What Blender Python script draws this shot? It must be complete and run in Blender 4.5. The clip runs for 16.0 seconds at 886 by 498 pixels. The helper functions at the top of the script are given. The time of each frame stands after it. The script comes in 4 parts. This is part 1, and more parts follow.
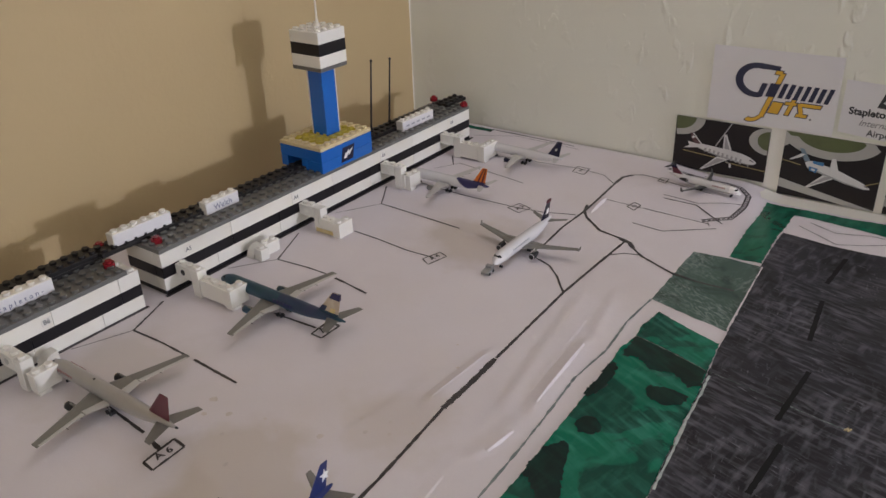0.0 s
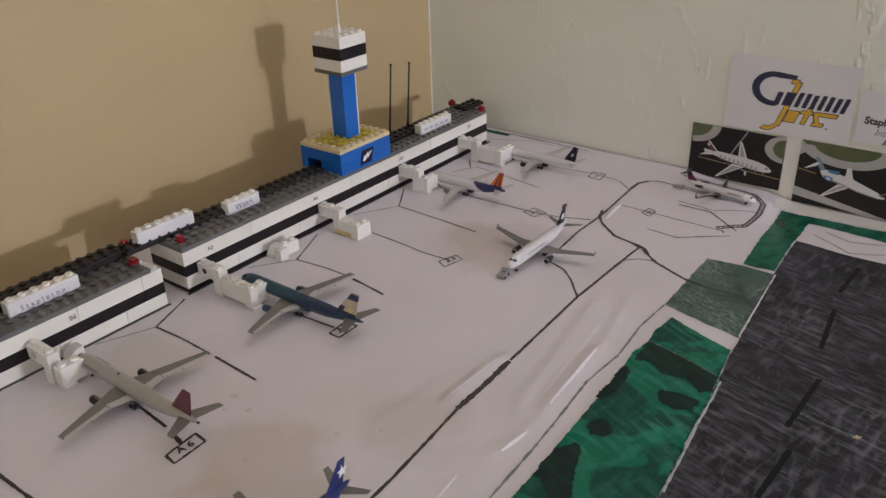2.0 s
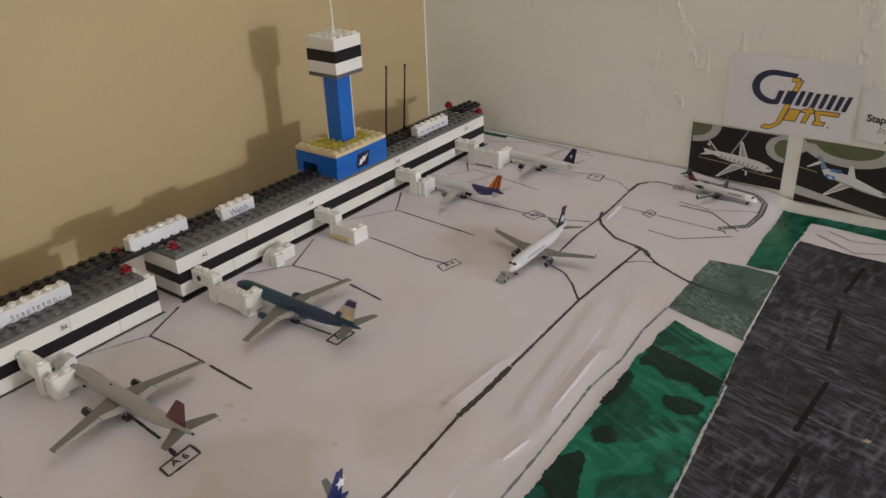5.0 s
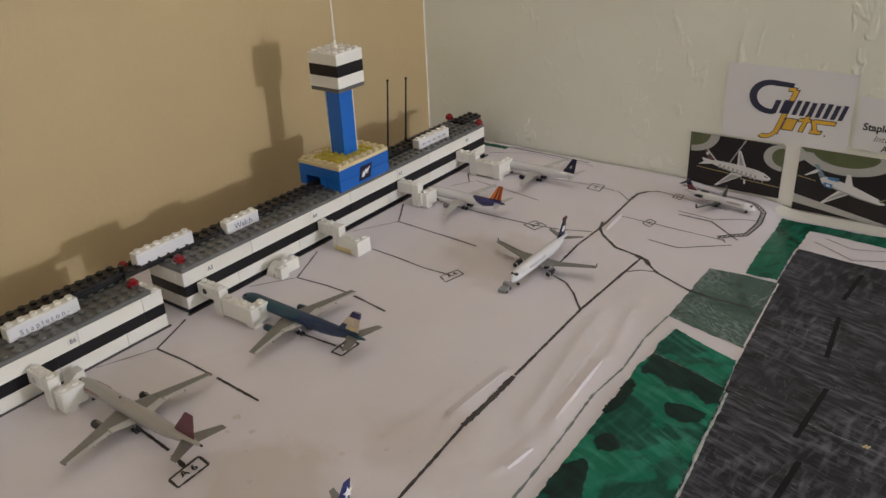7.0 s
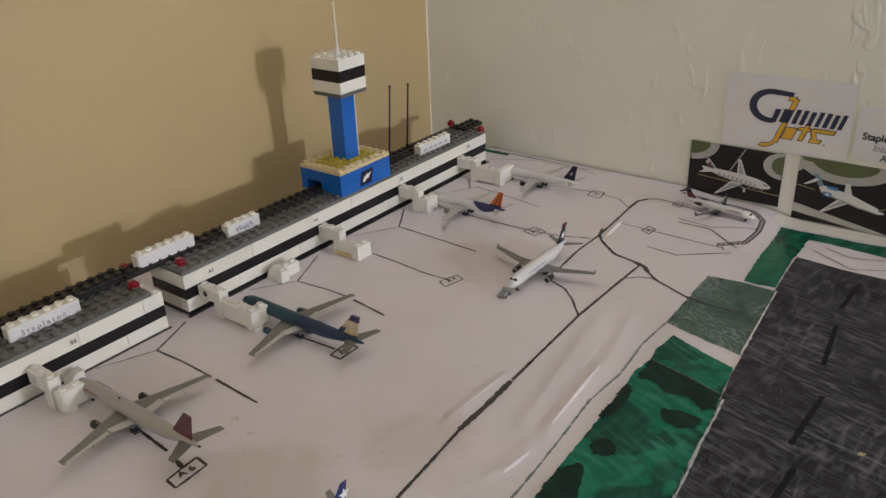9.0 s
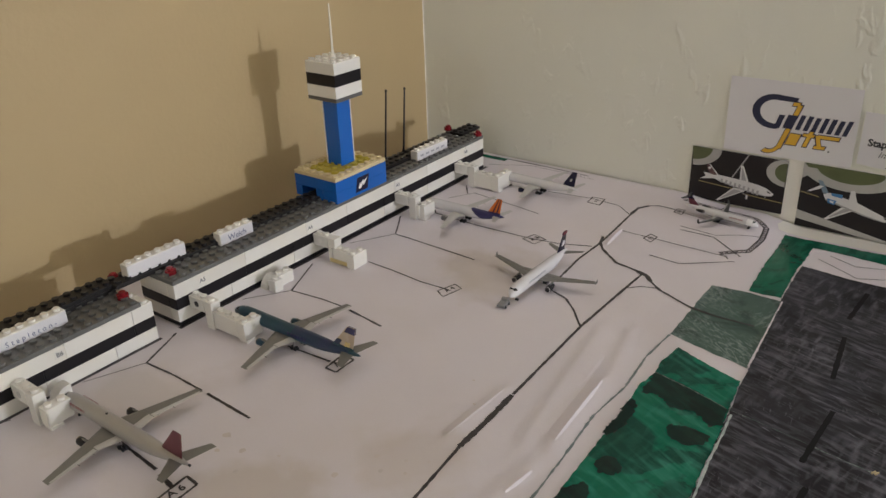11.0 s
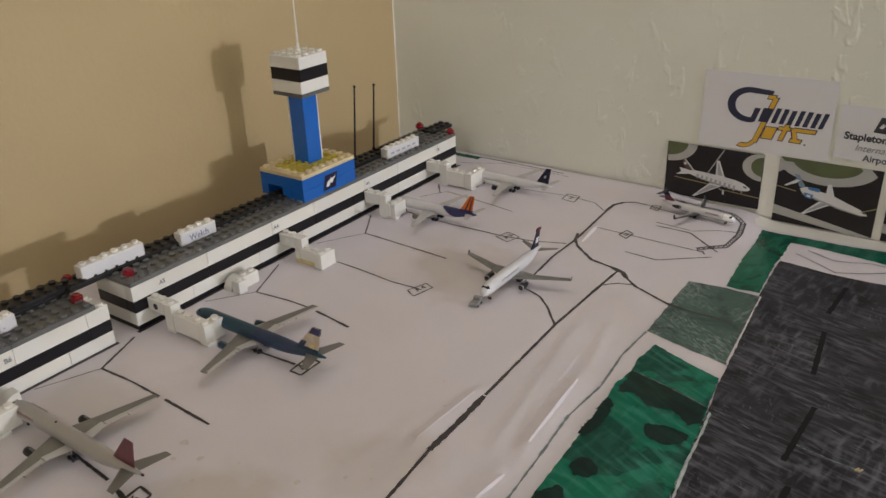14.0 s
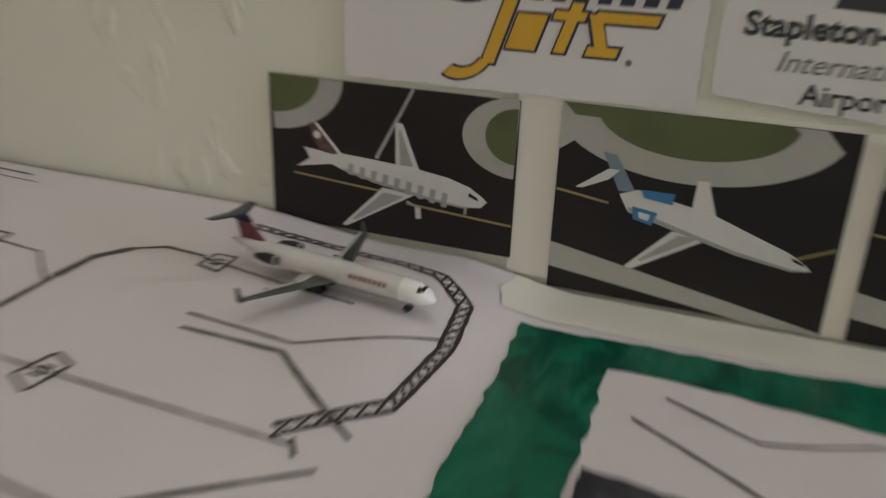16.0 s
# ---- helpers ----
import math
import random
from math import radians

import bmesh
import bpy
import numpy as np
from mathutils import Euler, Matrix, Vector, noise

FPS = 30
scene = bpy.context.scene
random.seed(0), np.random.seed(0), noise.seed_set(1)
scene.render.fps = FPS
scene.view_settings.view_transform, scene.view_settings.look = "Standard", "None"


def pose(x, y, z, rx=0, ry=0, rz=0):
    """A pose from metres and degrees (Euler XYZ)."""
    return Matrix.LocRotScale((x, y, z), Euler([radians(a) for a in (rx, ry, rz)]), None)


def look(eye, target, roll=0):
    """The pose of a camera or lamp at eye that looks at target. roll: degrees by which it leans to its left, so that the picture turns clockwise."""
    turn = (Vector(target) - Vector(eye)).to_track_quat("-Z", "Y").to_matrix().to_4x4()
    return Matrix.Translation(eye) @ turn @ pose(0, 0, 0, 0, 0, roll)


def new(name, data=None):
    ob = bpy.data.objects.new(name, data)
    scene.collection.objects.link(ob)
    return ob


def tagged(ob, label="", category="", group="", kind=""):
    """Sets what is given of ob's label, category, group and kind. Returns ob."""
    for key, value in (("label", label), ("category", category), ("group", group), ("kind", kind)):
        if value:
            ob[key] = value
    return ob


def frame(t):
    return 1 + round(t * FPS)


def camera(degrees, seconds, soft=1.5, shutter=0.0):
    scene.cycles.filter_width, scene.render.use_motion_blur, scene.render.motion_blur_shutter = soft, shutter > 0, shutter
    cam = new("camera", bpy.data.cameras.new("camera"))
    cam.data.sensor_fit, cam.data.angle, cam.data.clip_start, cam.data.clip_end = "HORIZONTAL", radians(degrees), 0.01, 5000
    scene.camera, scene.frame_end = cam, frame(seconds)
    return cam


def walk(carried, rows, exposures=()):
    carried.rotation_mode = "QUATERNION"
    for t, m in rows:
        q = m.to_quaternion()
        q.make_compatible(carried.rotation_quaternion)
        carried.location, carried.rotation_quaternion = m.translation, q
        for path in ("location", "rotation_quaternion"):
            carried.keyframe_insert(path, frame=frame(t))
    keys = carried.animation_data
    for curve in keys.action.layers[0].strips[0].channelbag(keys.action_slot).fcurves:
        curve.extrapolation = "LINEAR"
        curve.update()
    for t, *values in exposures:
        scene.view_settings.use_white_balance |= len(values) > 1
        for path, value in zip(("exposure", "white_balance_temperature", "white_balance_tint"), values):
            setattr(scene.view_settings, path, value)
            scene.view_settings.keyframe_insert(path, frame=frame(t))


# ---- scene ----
# metres; the origin is the toy terminal's near front corner, x away from the tan wall, y towards the plaster wall
cam = camera(57.09, 16.0, 1.5, 0.5)
PATH = [
    (0.0, pose(0.4557, -0.2874, 0.2859, 62.90, 1.77, 35.52)),
    (0.5, pose(0.4541, -0.2891, 0.2840, 62.86, 1.18, 35.79)),
    (1.0, pose(0.4516, -0.2935, 0.2830, 62.73, 1.32, 36.20)),
    (1.5, pose(0.4603, -0.2972, 0.2934, 62.81, 1.27, 36.64)),
    (2.0, pose(0.4592, -0.2947, 0.2914, 63.02, 1.45, 36.81)),
    (2.5, pose(0.4569, -0.2946, 0.2885, 63.20, 1.61, 36.83)),
    (3.0, pose(0.4581, -0.2886, 0.2878, 63.22, 1.92, 36.84)),
    (3.5, pose(0.4553, -0.2854, 0.2853, 63.12, 2.00, 36.48)),
    (4.0, pose(0.4534, -0.2843, 0.2858, 62.97, 1.98, 36.37)),
    (6.5, pose(0.4530, -0.2946, 0.2909, 63.71, 1.85, 36.29)),
    (7.0, pose(0.4555, -0.2932, 0.2923, 63.85, 2.40, 36.18)),
    (7.5, pose(0.4601, -0.2889, 0.2947, 64.00, 2.79, 36.14)),
    (8.0, pose(0.4586, -0.2920, 0.2955, 64.04, 2.48, 36.28)),
    (8.5, pose(0.4606, -0.2978, 0.2962, 64.22, 2.17, 36.40)),
    (9.0, pose(0.4595, -0.2945, 0.2922, 64.36, 2.02, 36.59)),
    (11.5, pose(0.4461, -0.2770, 0.2888, 64.63, 1.83, 36.02)),
    (12.0, pose(0.4458, -0.2701, 0.2862, 64.80, 2.42, 35.36)),
    (12.5, pose(0.4447, -0.2714, 0.2817, 64.66, 1.71, 35.39)),
    (13.0, pose(0.4430, -0.2734, 0.2800, 64.70, 1.50, 35.10)),
    (13.5, pose(0.4439, -0.2756, 0.2795, 64.74, 1.54, 34.75)),
    (14.0, pose(0.4444, -0.2686, 0.2759, 64.94, 1.74, 34.65)),
    (14.3, pose(0.4349, -0.2519, 0.2521, 66.75, 1.49, 33.96)),
    (14.5, pose(0.4314, -0.2212, 0.2158, 68.75, -0.30, 33.58)),
    (14.8, pose(0.4225, -0.1442, 0.1730, 69.91, -2.69, 34.79)),
    (15.0, pose(0.4077, -0.0791, 0.1541, 70.03, 1.24, 35.89)),
    (15.2, pose(0.3941, -0.0129, 0.1452, 70.22, 2.21, 30.82)),
    (15.4, pose(0.3837, 0.0451, 0.1276, 70.27, 2.72, 26.79)),
    (15.5, pose(0.3854, 0.0642, 0.1233, 70.60, 3.22, 24.73)),
    (15.7, pose(0.3765, 0.1114, 0.1195, 69.26, 3.01, 21.28)),
    (15.8, pose(0.3682, 0.1418, 0.1126, 68.36, 1.20, 21.14)),
    (16.0, pose(0.3498, 0.1976, 0.0964, 67.59, -2.09, 20.93)),
]
EXPOSURES = [(0.0, -0.25, 6230, 14.5), (3.0, -0.25, 6260, 14.5), (4.0, -0.25, 6330, 12.0), (6.5, -0.26, 6470, 9.5), (14.0, -0.24, 6470, 9.5), (14.6, -0.3, 6450, 9.0), (15.0, -0.34, 6450, 8.0), (15.5, -0.28, 6450, 5.5), (16.0, -0.42, 6450, 4.0)]
walk(cam, PATH, EXPOSURES)

# ---- light ----
world = bpy.data.worlds.new("world")
world.use_nodes = True
scene.world = world
world.node_tree.nodes["Background"].inputs[0].default_value = (0.02, 0.02, 0.02, 1)


def lamp(name, kind, m, watts, color, size):
    d = bpy.data.lights.new(name, kind)
    d.energy, d.color = watts, color
    if kind == "AREA":
        d.shape, d.size = "DISK", size
    else:
        d.shadow_soft_size = size
    ob = new(name, d)
    ob.matrix_basis = m
    return ob


# cool light low from the side, added unseen softer warm fills overhead and behind camera
lamp("side_lamp", "POINT", pose(2.0, 0.26, 0.25), 46.0, (0.855, 0.86, 1.0), 0.02)
lamp("overhead_fill", "AREA", look((0.2, 0.35, 0.68), (0.2, 0.33, 0)), 0.70, (1.0, 0.935, 1.0), 0.4)
lamp("room_fill", "AREA", look((0.3, -1.7, 0.6), (0.0, 0.4, 0.2)), 2.8, (1.0, 0.955, 0.99), 0.6)

# ---- materials ----
def mat(name, color, rough=0.5, metal=0.0, grain=0.0, grain_scale=200.0, stain=0.0, stain_scale=12.0, bump=0.0, bump_scale=400.0, spread=0.0, coat=0.0, spec=0.5, stretch=(1, 1, 1), stain_color=None):
    m = bpy.data.materials.new(name)
    m.use_nodes = True
    nt = m.node_tree
    b = nt.nodes["Principled BSDF"]
    b.inputs["Roughness"].default_value, b.inputs["Metallic"].default_value = rough, metal
    b.inputs["Coat Weight"].default_value, b.inputs["Specular IOR Level"].default_value = coat, spec
    co = nt.nodes.new("ShaderNodeTexCoord")
    mp = nt.nodes.new("ShaderNodeMapping")
    mp.inputs["Scale"].default_value = stretch
    nt.links.new(co.outputs["Object"], mp.inputs["Vector"])
    def noise_tex(scale, detail=4.0):
        n = nt.nodes.new("ShaderNodeTexNoise")
        n.inputs["Scale"].default_value, n.inputs["Detail"].default_value = scale, detail
        nt.links.new(mp.outputs["Vector"], n.inputs["Vector"])
        return n
    def mix(kind, fac, a, c):
        x = nt.nodes.new("ShaderNodeMix")
        x.data_type, x.blend_type = "RGBA", kind
        for sock, v in ((x.inputs[0], fac), (x.inputs[6], a), (x.inputs[7], c)):
            if isinstance(v, bpy.types.NodeSocket):
                nt.links.new(v, sock)
            elif isinstance(v, (tuple, list)):
                sock.default_value = (*v[:3], 1)
            else:
                sock.default_value = v
        return x.outputs[2]
    def ramp(src, lo, hi, a=0.0, z=1.0):
        r = nt.nodes.new("ShaderNodeMapRange")
        r.inputs[1].default_value, r.inputs[2].default_value, r.inputs[3].default_value, r.inputs[4].default_value = lo, hi, a, z
        nt.links.new(src, r.inputs[0])
        return r.outputs[0]
    col = tuple(color)
    if spread:
        info = nt.nodes.new("ShaderNodeObjectInfo")
        col = mix("MIX", ramp(info.outputs["Random"], 0, 1), tuple(c * (1 - spread) for c in color), tuple(min(1, c * (1 + spread * 0.4)) for c in color))
    if stain:
        dark = stain_color or tuple(c * 0.55 for c in color)
        col = mix("MIX", ramp(noise_tex(stain_scale, 6).outputs["Fac"], 0.48, 0.75, 0, stain), col, dark)
    if grain:
        col = mix("MIX", ramp(noise_tex(grain_scale, 3).outputs["Fac"], 0.35, 0.7, 0, grain), col, tuple(c * 0.6 for c in color))
    if isinstance(col, tuple):
        b.inputs["Base Color"].default_value = (*col, 1)
    else:
        nt.links.new(col, b.inputs["Base Color"])
    if bump:
        bn = nt.nodes.new("ShaderNodeBump")
        bn.inputs["Strength"].default_value, bn.inputs["Distance"].default_value = min(1.0, bump), 0.001
        nt.links.new(noise_tex(bump_scale, 5).outputs["Fac"], bn.inputs["Height"])
        nt.links.new(bn.outputs["Normal"], b.inputs["Normal"])
    return m


def marker_mat(name, color, light, streak=(30, 400, 1), rot=0.0, amount=0.6, rough=0.45, blot=None, lo=0.45, hi=0.72, cross=(160, 30, 1), cross_amount=0.35, blot_scale=30.0, blot_edge=(0.50, 0.60), wander=0.7, scratch=0.0):
    """Felt-pen colouring: strokes in two directions with paper showing between them in places, and overlapped darker blots."""
    m = bpy.data.materials.new(name)
    m.use_nodes = True
    nt = m.node_tree
    b = nt.nodes["Principled BSDF"]
    b.inputs["Roughness"].default_value, b.inputs["Specular IOR Level"].default_value = rough, 0.2
    co = nt.nodes.new("ShaderNodeTexCoord")

    def tex(scale, turn, detail, distort, size=1.0):
        rt = nt.nodes.new("ShaderNodeMapping")
        rt.inputs["Rotation"].default_value = (0, 0, radians(turn))
        mp = nt.nodes.new("ShaderNodeMapping")
        mp.inputs["Scale"].default_value = scale
        nt.links.new(co.outputs["Object"], rt.inputs["Vector"])
        nt.links.new(rt.outputs["Vector"], mp.inputs["Vector"])
        n = nt.nodes.new("ShaderNodeTexNoise")
        n.inputs["Scale"].default_value, n.inputs["Detail"].default_value, n.inputs["Distortion"].default_value = size, detail, distort
        nt.links.new(mp.outputs["Vector"], n.inputs["Vector"])
        return n.outputs["Fac"]

    def span(src, p, q, out):
        r = nt.nodes.new("ShaderNodeMapRange")
        r.inputs[1].default_value, r.inputs[2].default_value, r.inputs[4].default_value = p, q, out
        nt.links.new(src, r.inputs[0])
        return r.outputs[0]

    def times(p, q):
        k = nt.nodes.new("ShaderNodeMath")
        k.operation = "MULTIPLY"
        nt.links.new(p, k.inputs[0])
        nt.links.new(q, k.inputs[1])
        return k.outputs[0]

    def blend(fac, p, q):
        x = nt.nodes.new("ShaderNodeMix")
        x.data_type = "RGBA"
        nt.links.new(fac, x.inputs[0])
        for sock, v in ((x.inputs[6], p), (x.inputs[7], q)):
            if isinstance(v, tuple):
                sock.default_value = (*v, 1)
            else:
                nt.links.new(v, sock)
        return x.outputs[2]

    big = tex((blot_scale, blot_scale, 1), 10, 4.0, 1.2)
    cover = span(tex((16, 16, 1), 40, 3.0, 0.6), 0.36, 0.62, 1.0)
    cover2 = span(tex((13, 13, 1), 0, 3.0, 0.6), 0.42, 0.60, 1.0)
    out = blend(span(big, blot_edge[0], blot_edge[1], 0.85), color, blot or tuple(c * 0.6 for c in color))
    out = blend(times(span(tex(streak, rot, 7.0, wander), lo, hi, amount), cover), out, light)
    out = blend(times(span(tex(cross, rot * 0.4, 7.0, min(1.0, wander)), lo + 0.03, hi, cross_amount), cover2), out, light)
    if scratch:
        # dry-pen scratches: thin, broken and pale
        out = blend(times(span(tex((110, 850, 1), rot + 6, 4.0, 0.3), 0.60, 0.70, scratch), span(tex((70, 70, 1), 20, 4.0, 0.4), 0.46, 0.62, 1.0)), out, light)
        out = blend(times(span(tex((750, 120, 1), rot - 22, 4.0, 0.3), 0.62, 0.72, scratch * 0.8), span(tex((24, 24, 1), 70, 3.0, 0.4), 0.50, 0.60, 1.0)), out, light)
    nt.links.new(out, b.inputs["Base Color"])
    bn = nt.nodes.new("ShaderNodeBump")
    bn.inputs["Strength"].default_value, bn.inputs["Distance"].default_value = 0.4, 0.0006
    nt.links.new(big, bn.inputs["Height"])
    nt.links.new(bn.outputs["Normal"], b.inputs["Normal"])
    return m


def plaster_mat(name, color):
    """Painted knock-down plaster: drips and ridges that run mostly downwards."""
    m = mat(name, color, 0.55, stain=0.35, stain_scale=6, stain_color=tuple(c * 0.85 for c in color))
    nt = m.node_tree
    b = nt.nodes["Principled BSDF"]
    co = nt.nodes.new("ShaderNodeTexCoord")
    mp = nt.nodes.new("ShaderNodeMapping")
    mp.inputs["Scale"].default_value = (88, 88, 46)
    nt.links.new(co.outputs["Object"], mp.inputs["Vector"])
    n = nt.nodes.new("ShaderNodeTexNoise")
    n.inputs["Scale"].default_value, n.inputs["Detail"].default_value, n.inputs["Distortion"].default_value = 1.0, 2.5, 0.5
    nt.links.new(mp.outputs["Vector"], n.inputs["Vector"])
    r = nt.nodes.new("ShaderNodeMapRange")
    r.inputs[1].default_value, r.inputs[2].default_value = 0.585, 0.72
    nt.links.new(n.outputs["Fac"], r.inputs[0])
    fine = nt.nodes.new("ShaderNodeTexNoise")
    fine.inputs["Scale"].default_value, fine.inputs["Detail"].default_value = 160.0, 4.0
    nt.links.new(co.outputs["Object"], fine.inputs["Vector"])
    wide = nt.nodes.new("ShaderNodeTexNoise")
    wide.inputs["Scale"].default_value, wide.inputs["Detail"].default_value = 7.0, 2.0
    nt.links.new(co.outputs["Object"], wide.inputs["Vector"])
    zone = nt.nodes.new("ShaderNodeMapRange")
    zone.inputs[1].default_value, zone.inputs[2].default_value, zone.inputs[3].default_value = 0.42, 0.6, 0.15
    nt.links.new(wide.outputs["Fac"], zone.inputs[0])
    ridge = nt.nodes.new("ShaderNodeMath")
    ridge.operation = "MULTIPLY"
    nt.links.new(r.outputs[0], ridge.inputs[0])
    nt.links.new(zone.outputs[0], ridge.inputs[1])
    ad = nt.nodes.new("ShaderNodeMath")
    ad.operation = "MULTIPLY_ADD"
    ad.inputs[1].default_value = 0.15
    nt.links.new(fine.outputs["Fac"], ad.inputs[0])
    nt.links.new(ridge.outputs[0], ad.inputs[2])
    bn = nt.nodes.new("ShaderNodeBump")
    bn.inputs["Strength"].default_value, bn.inputs["Distance"].default_value = 0.5, 0.0015
    nt.links.new(ad.outputs[0], bn.inputs["Height"])
    nt.links.new(bn.outputs["Normal"], b.inputs["Normal"])
    return m


def soft_blotch(m, place, radius, color, amount):
    """A browner blotch on the paper with a soft, ragged edge."""
    nt = m.node_tree
    b = nt.nodes["Principled BSDF"]
    before = b.inputs["Base Color"].links[0].from_socket
    co = nt.nodes.new("ShaderNodeTexCoord")
    n = nt.nodes.new("ShaderNodeTexNoise")
    n.inputs["Scale"].default_value, n.inputs["Detail"].default_value = 28.0, 5.0
    nt.links.new(co.outputs["Object"], n.inputs["Vector"])
    d = nt.nodes.new("ShaderNodeVectorMath")
    d.operation = "DISTANCE"
    d.inputs[1].default_value = (*place, 0)
    nt.links.new(co.outputs["Object"], d.inputs[0])
    k = nt.nodes.new("ShaderNodeMath")
    k.operation, k.inputs[1].default_value = "MULTIPLY_ADD", radius * 1.6
    nt.links.new(n.outputs["Fac"], k.inputs[0])
    nt.links.new(d.outputs["Value"], k.inputs[2])
    r = nt.nodes.new("ShaderNodeMapRange")
    r.inputs[1].default_value, r.inputs[2].default_value, r.inputs[3].default_value, r.inputs[4].default_value = radius * 1.3, radius * 1.75, amount, 0.0
    nt.links.new(k.outputs[0], r.inputs[0])
    x = nt.nodes.new("ShaderNodeMix")
    x.data_type = "RGBA"
    x.inputs[7].default_value = (*color, 1)
    nt.links.new(r.outputs[0], x.inputs[0])
    nt.links.new(before, x.inputs[6])
    nt.links.new(x.outputs[2], b.inputs["Base Color"])


M_TAN = mat("tan_wall_paint", (0.475, 0.36, 0.185), 0.6, stain=0.15, stain_scale=4, bump=0.25, bump_scale=220)
M_PLASTER = plaster_mat("off_white_plaster", (0.80, 0.80, 0.695))
M_EDGE = mat("white_paint_edge", (0.82, 0.80, 0.72), 0.5, bump=0.3, bump_scale=150)
M_CEIL = mat("ceiling_paint", (0.78, 0.76, 0.72), 0.8, grain=0.1)
M_FLOOR = mat("floor_carpet", (0.30, 0.25, 0.2), 0.9, grain=0.4)
M_WOOD = mat("table_board", (0.42, 0.34, 0.24), 0.5, grain=0.4, grain_scale=60, stretch=(1, 8, 1))
M_PAPER = mat("poster_paper", (0.725, 0.68, 0.705), 0.6, stain=0.3, stain_scale=8, stain_color=(0.6, 0.53, 0.47), grain=0.05, grain_scale=900, bump=0.35, bump_scale=45)
soft_blotch(M_PAPER, (0.132, 0.186), 0.052, (0.53, 0.465, 0.39), 0.5)
soft_blotch(M_PAPER, (0.182, -0.092), 0.05, (0.54, 0.47, 0.39), 0.55)
soft_blotch(M_PAPER, (0.05, -0.075), 0.055, (0.58, 0.53, 0.49), 0.55)
soft_blotch(M_PAPER, (0.222, -0.02), 0.04, (0.56, 0.49, 0.43), 0.45)
soft_blotch(M_PAPER, (0.07, 0.012), 0.03, (0.58, 0.53, 0.5), 0.4)
M_DIRT = mat("paper_smudge", (0.64, 0.575, 0.54), 0.7, stain=0.5, stain_scale=90)
M_INK = mat("black_marker_ink", (0.035, 0.03, 0.032), 0.4, stain=0.5, stain_scale=120, stain_color=(0.10, 0.09, 0.09))
M_INKTHIN = mat("thin_black_ink", (0.075, 0.065, 0.068), 0.5, stain=0.6, stain_scale=160, stain_color=(0.2, 0.18, 0.18))
M_EDGELINE = mat("grey_green_edge_line", (0.16, 0.20, 0.20), 0.5, stain=0.7, stain_scale=60, stain_color=(0.32, 0.34, 0.34))
M_GREEN = marker_mat("green_marker", (0.003, 0.145, 0.085), (0.06, 0.36, 0.26), (40, 200, 1), 25, 0.5, rough=0.22, blot=(0.002, 0.048, 0.034), cross=(150, 50, 1), cross_amount=0.3, blot_scale=24, blot_edge=(0.49, 0.53), wander=0.4)
M_GREEN2 = marker_mat("green_marker_strip", (0.006, 0.12, 0.068), (0.04, 0.25, 0.16), (120, 30, 1), 0, 0.5, rough=0.26, blot=(0.004, 0.06, 0.036), blot_edge=(0.5, 0.56))
M_SQUARE = marker_mat("grey_green_marker", (0.07, 0.12, 0.10), (0.44, 0.50, 0.47), (90, 260, 1), 35, 0.8, rough=0.5, blot=(0.04, 0.07, 0.058), cross=(320, 110, 1), cross_amount=0.8, wander=2.2)
M_RUNWAY = marker_mat("black_marker_runway", (0.025, 0.025, 0.032), (0.205, 0.205, 0.24), (55, 290, 1), 13, 1.0, rough=0.5, blot=(0.011, 0.011, 0.014), lo=0.46, hi=0.78, cross=(210, 60, 1), cross_amount=0.75, blot_scale=30, scratch=0.8, wander=0.35)
M_DEEPGREEN = marker_mat("deep_green_marker", (0.002, 0.022, 0.018), (0.006, 0.07, 0.048), (40, 200, 1), 25, 0.6, rough=0.3, wander=0.4)
M_TORN = mat("torn_paper_edge", (0.50, 0.56, 0.55), 0.7, stain=0.8, stain_scale=160, stain_color=(0.08, 0.16, 0.14))
M_DASH = mat("runway_dash_ink", (0.006, 0.006, 0.007), 0.6, stain=0.3, stain_scale=120, spec=0.2)
M_WHITE = mat("white_plastic", (0.82, 0.80, 0.73), 0.2, spread=0.07, stain=0.42, stain_scale=22, stain_color=(0.74, 0.67, 0.48))
M_BLACK = mat("black_plastic", (0.012, 0.011, 0.013), 0.3, spec=0.3)
M_BLACKSTRIP = mat("black_plate_plastic", (0.016, 0.015, 0.015), 0.38, stain=0.4, stain_scale=60, stain_color=(0.045, 0.04, 0.034), spec=0.35)
M_GREY = mat("dark_grey_plastic", (0.135, 0.135, 0.125), 0.38, spread=0.12, stain=0.3, stain_scale=30, stain_color=(0.165, 0.165, 0.155))
M_BLUE = mat("blue_plastic", (0.012, 0.13, 0.50), 0.2, spread=0.08)
M_TANP = mat("tan_plastic", (0.70, 0.58, 0.33), 0.28, spread=0.05)
M_YELLOW = mat("yellow_plastic", (0.56, 0.46, 0.07), 0.25, stain=0.3, stain_scale=80, stain_color=(0.35, 0.27, 0.03))
M_RED = mat("red_plastic", (0.24, 0.014, 0.02), 0.25)
M_TECH = mat("grey_connector", (0.45, 0.44, 0.40), 0.4)
M_SILVER = mat("silver_paint", (0.42, 0.41, 0.395), 0.3, metal=0.35, stain=0.15, stain_scale=60)
M_WINGGREY = mat("wing_grey_paint", (0.205, 0.20, 0.185), 0.4, metal=0.2, stain=0.2, stain_scale=80)
# plain white of small markings; also colours the highlight on the T-tail jet's nose
M_JETWHITE = mat("bright_white", (0.87, 0.86, 0.84), 0.16, stain=0.08, stain_scale=90)
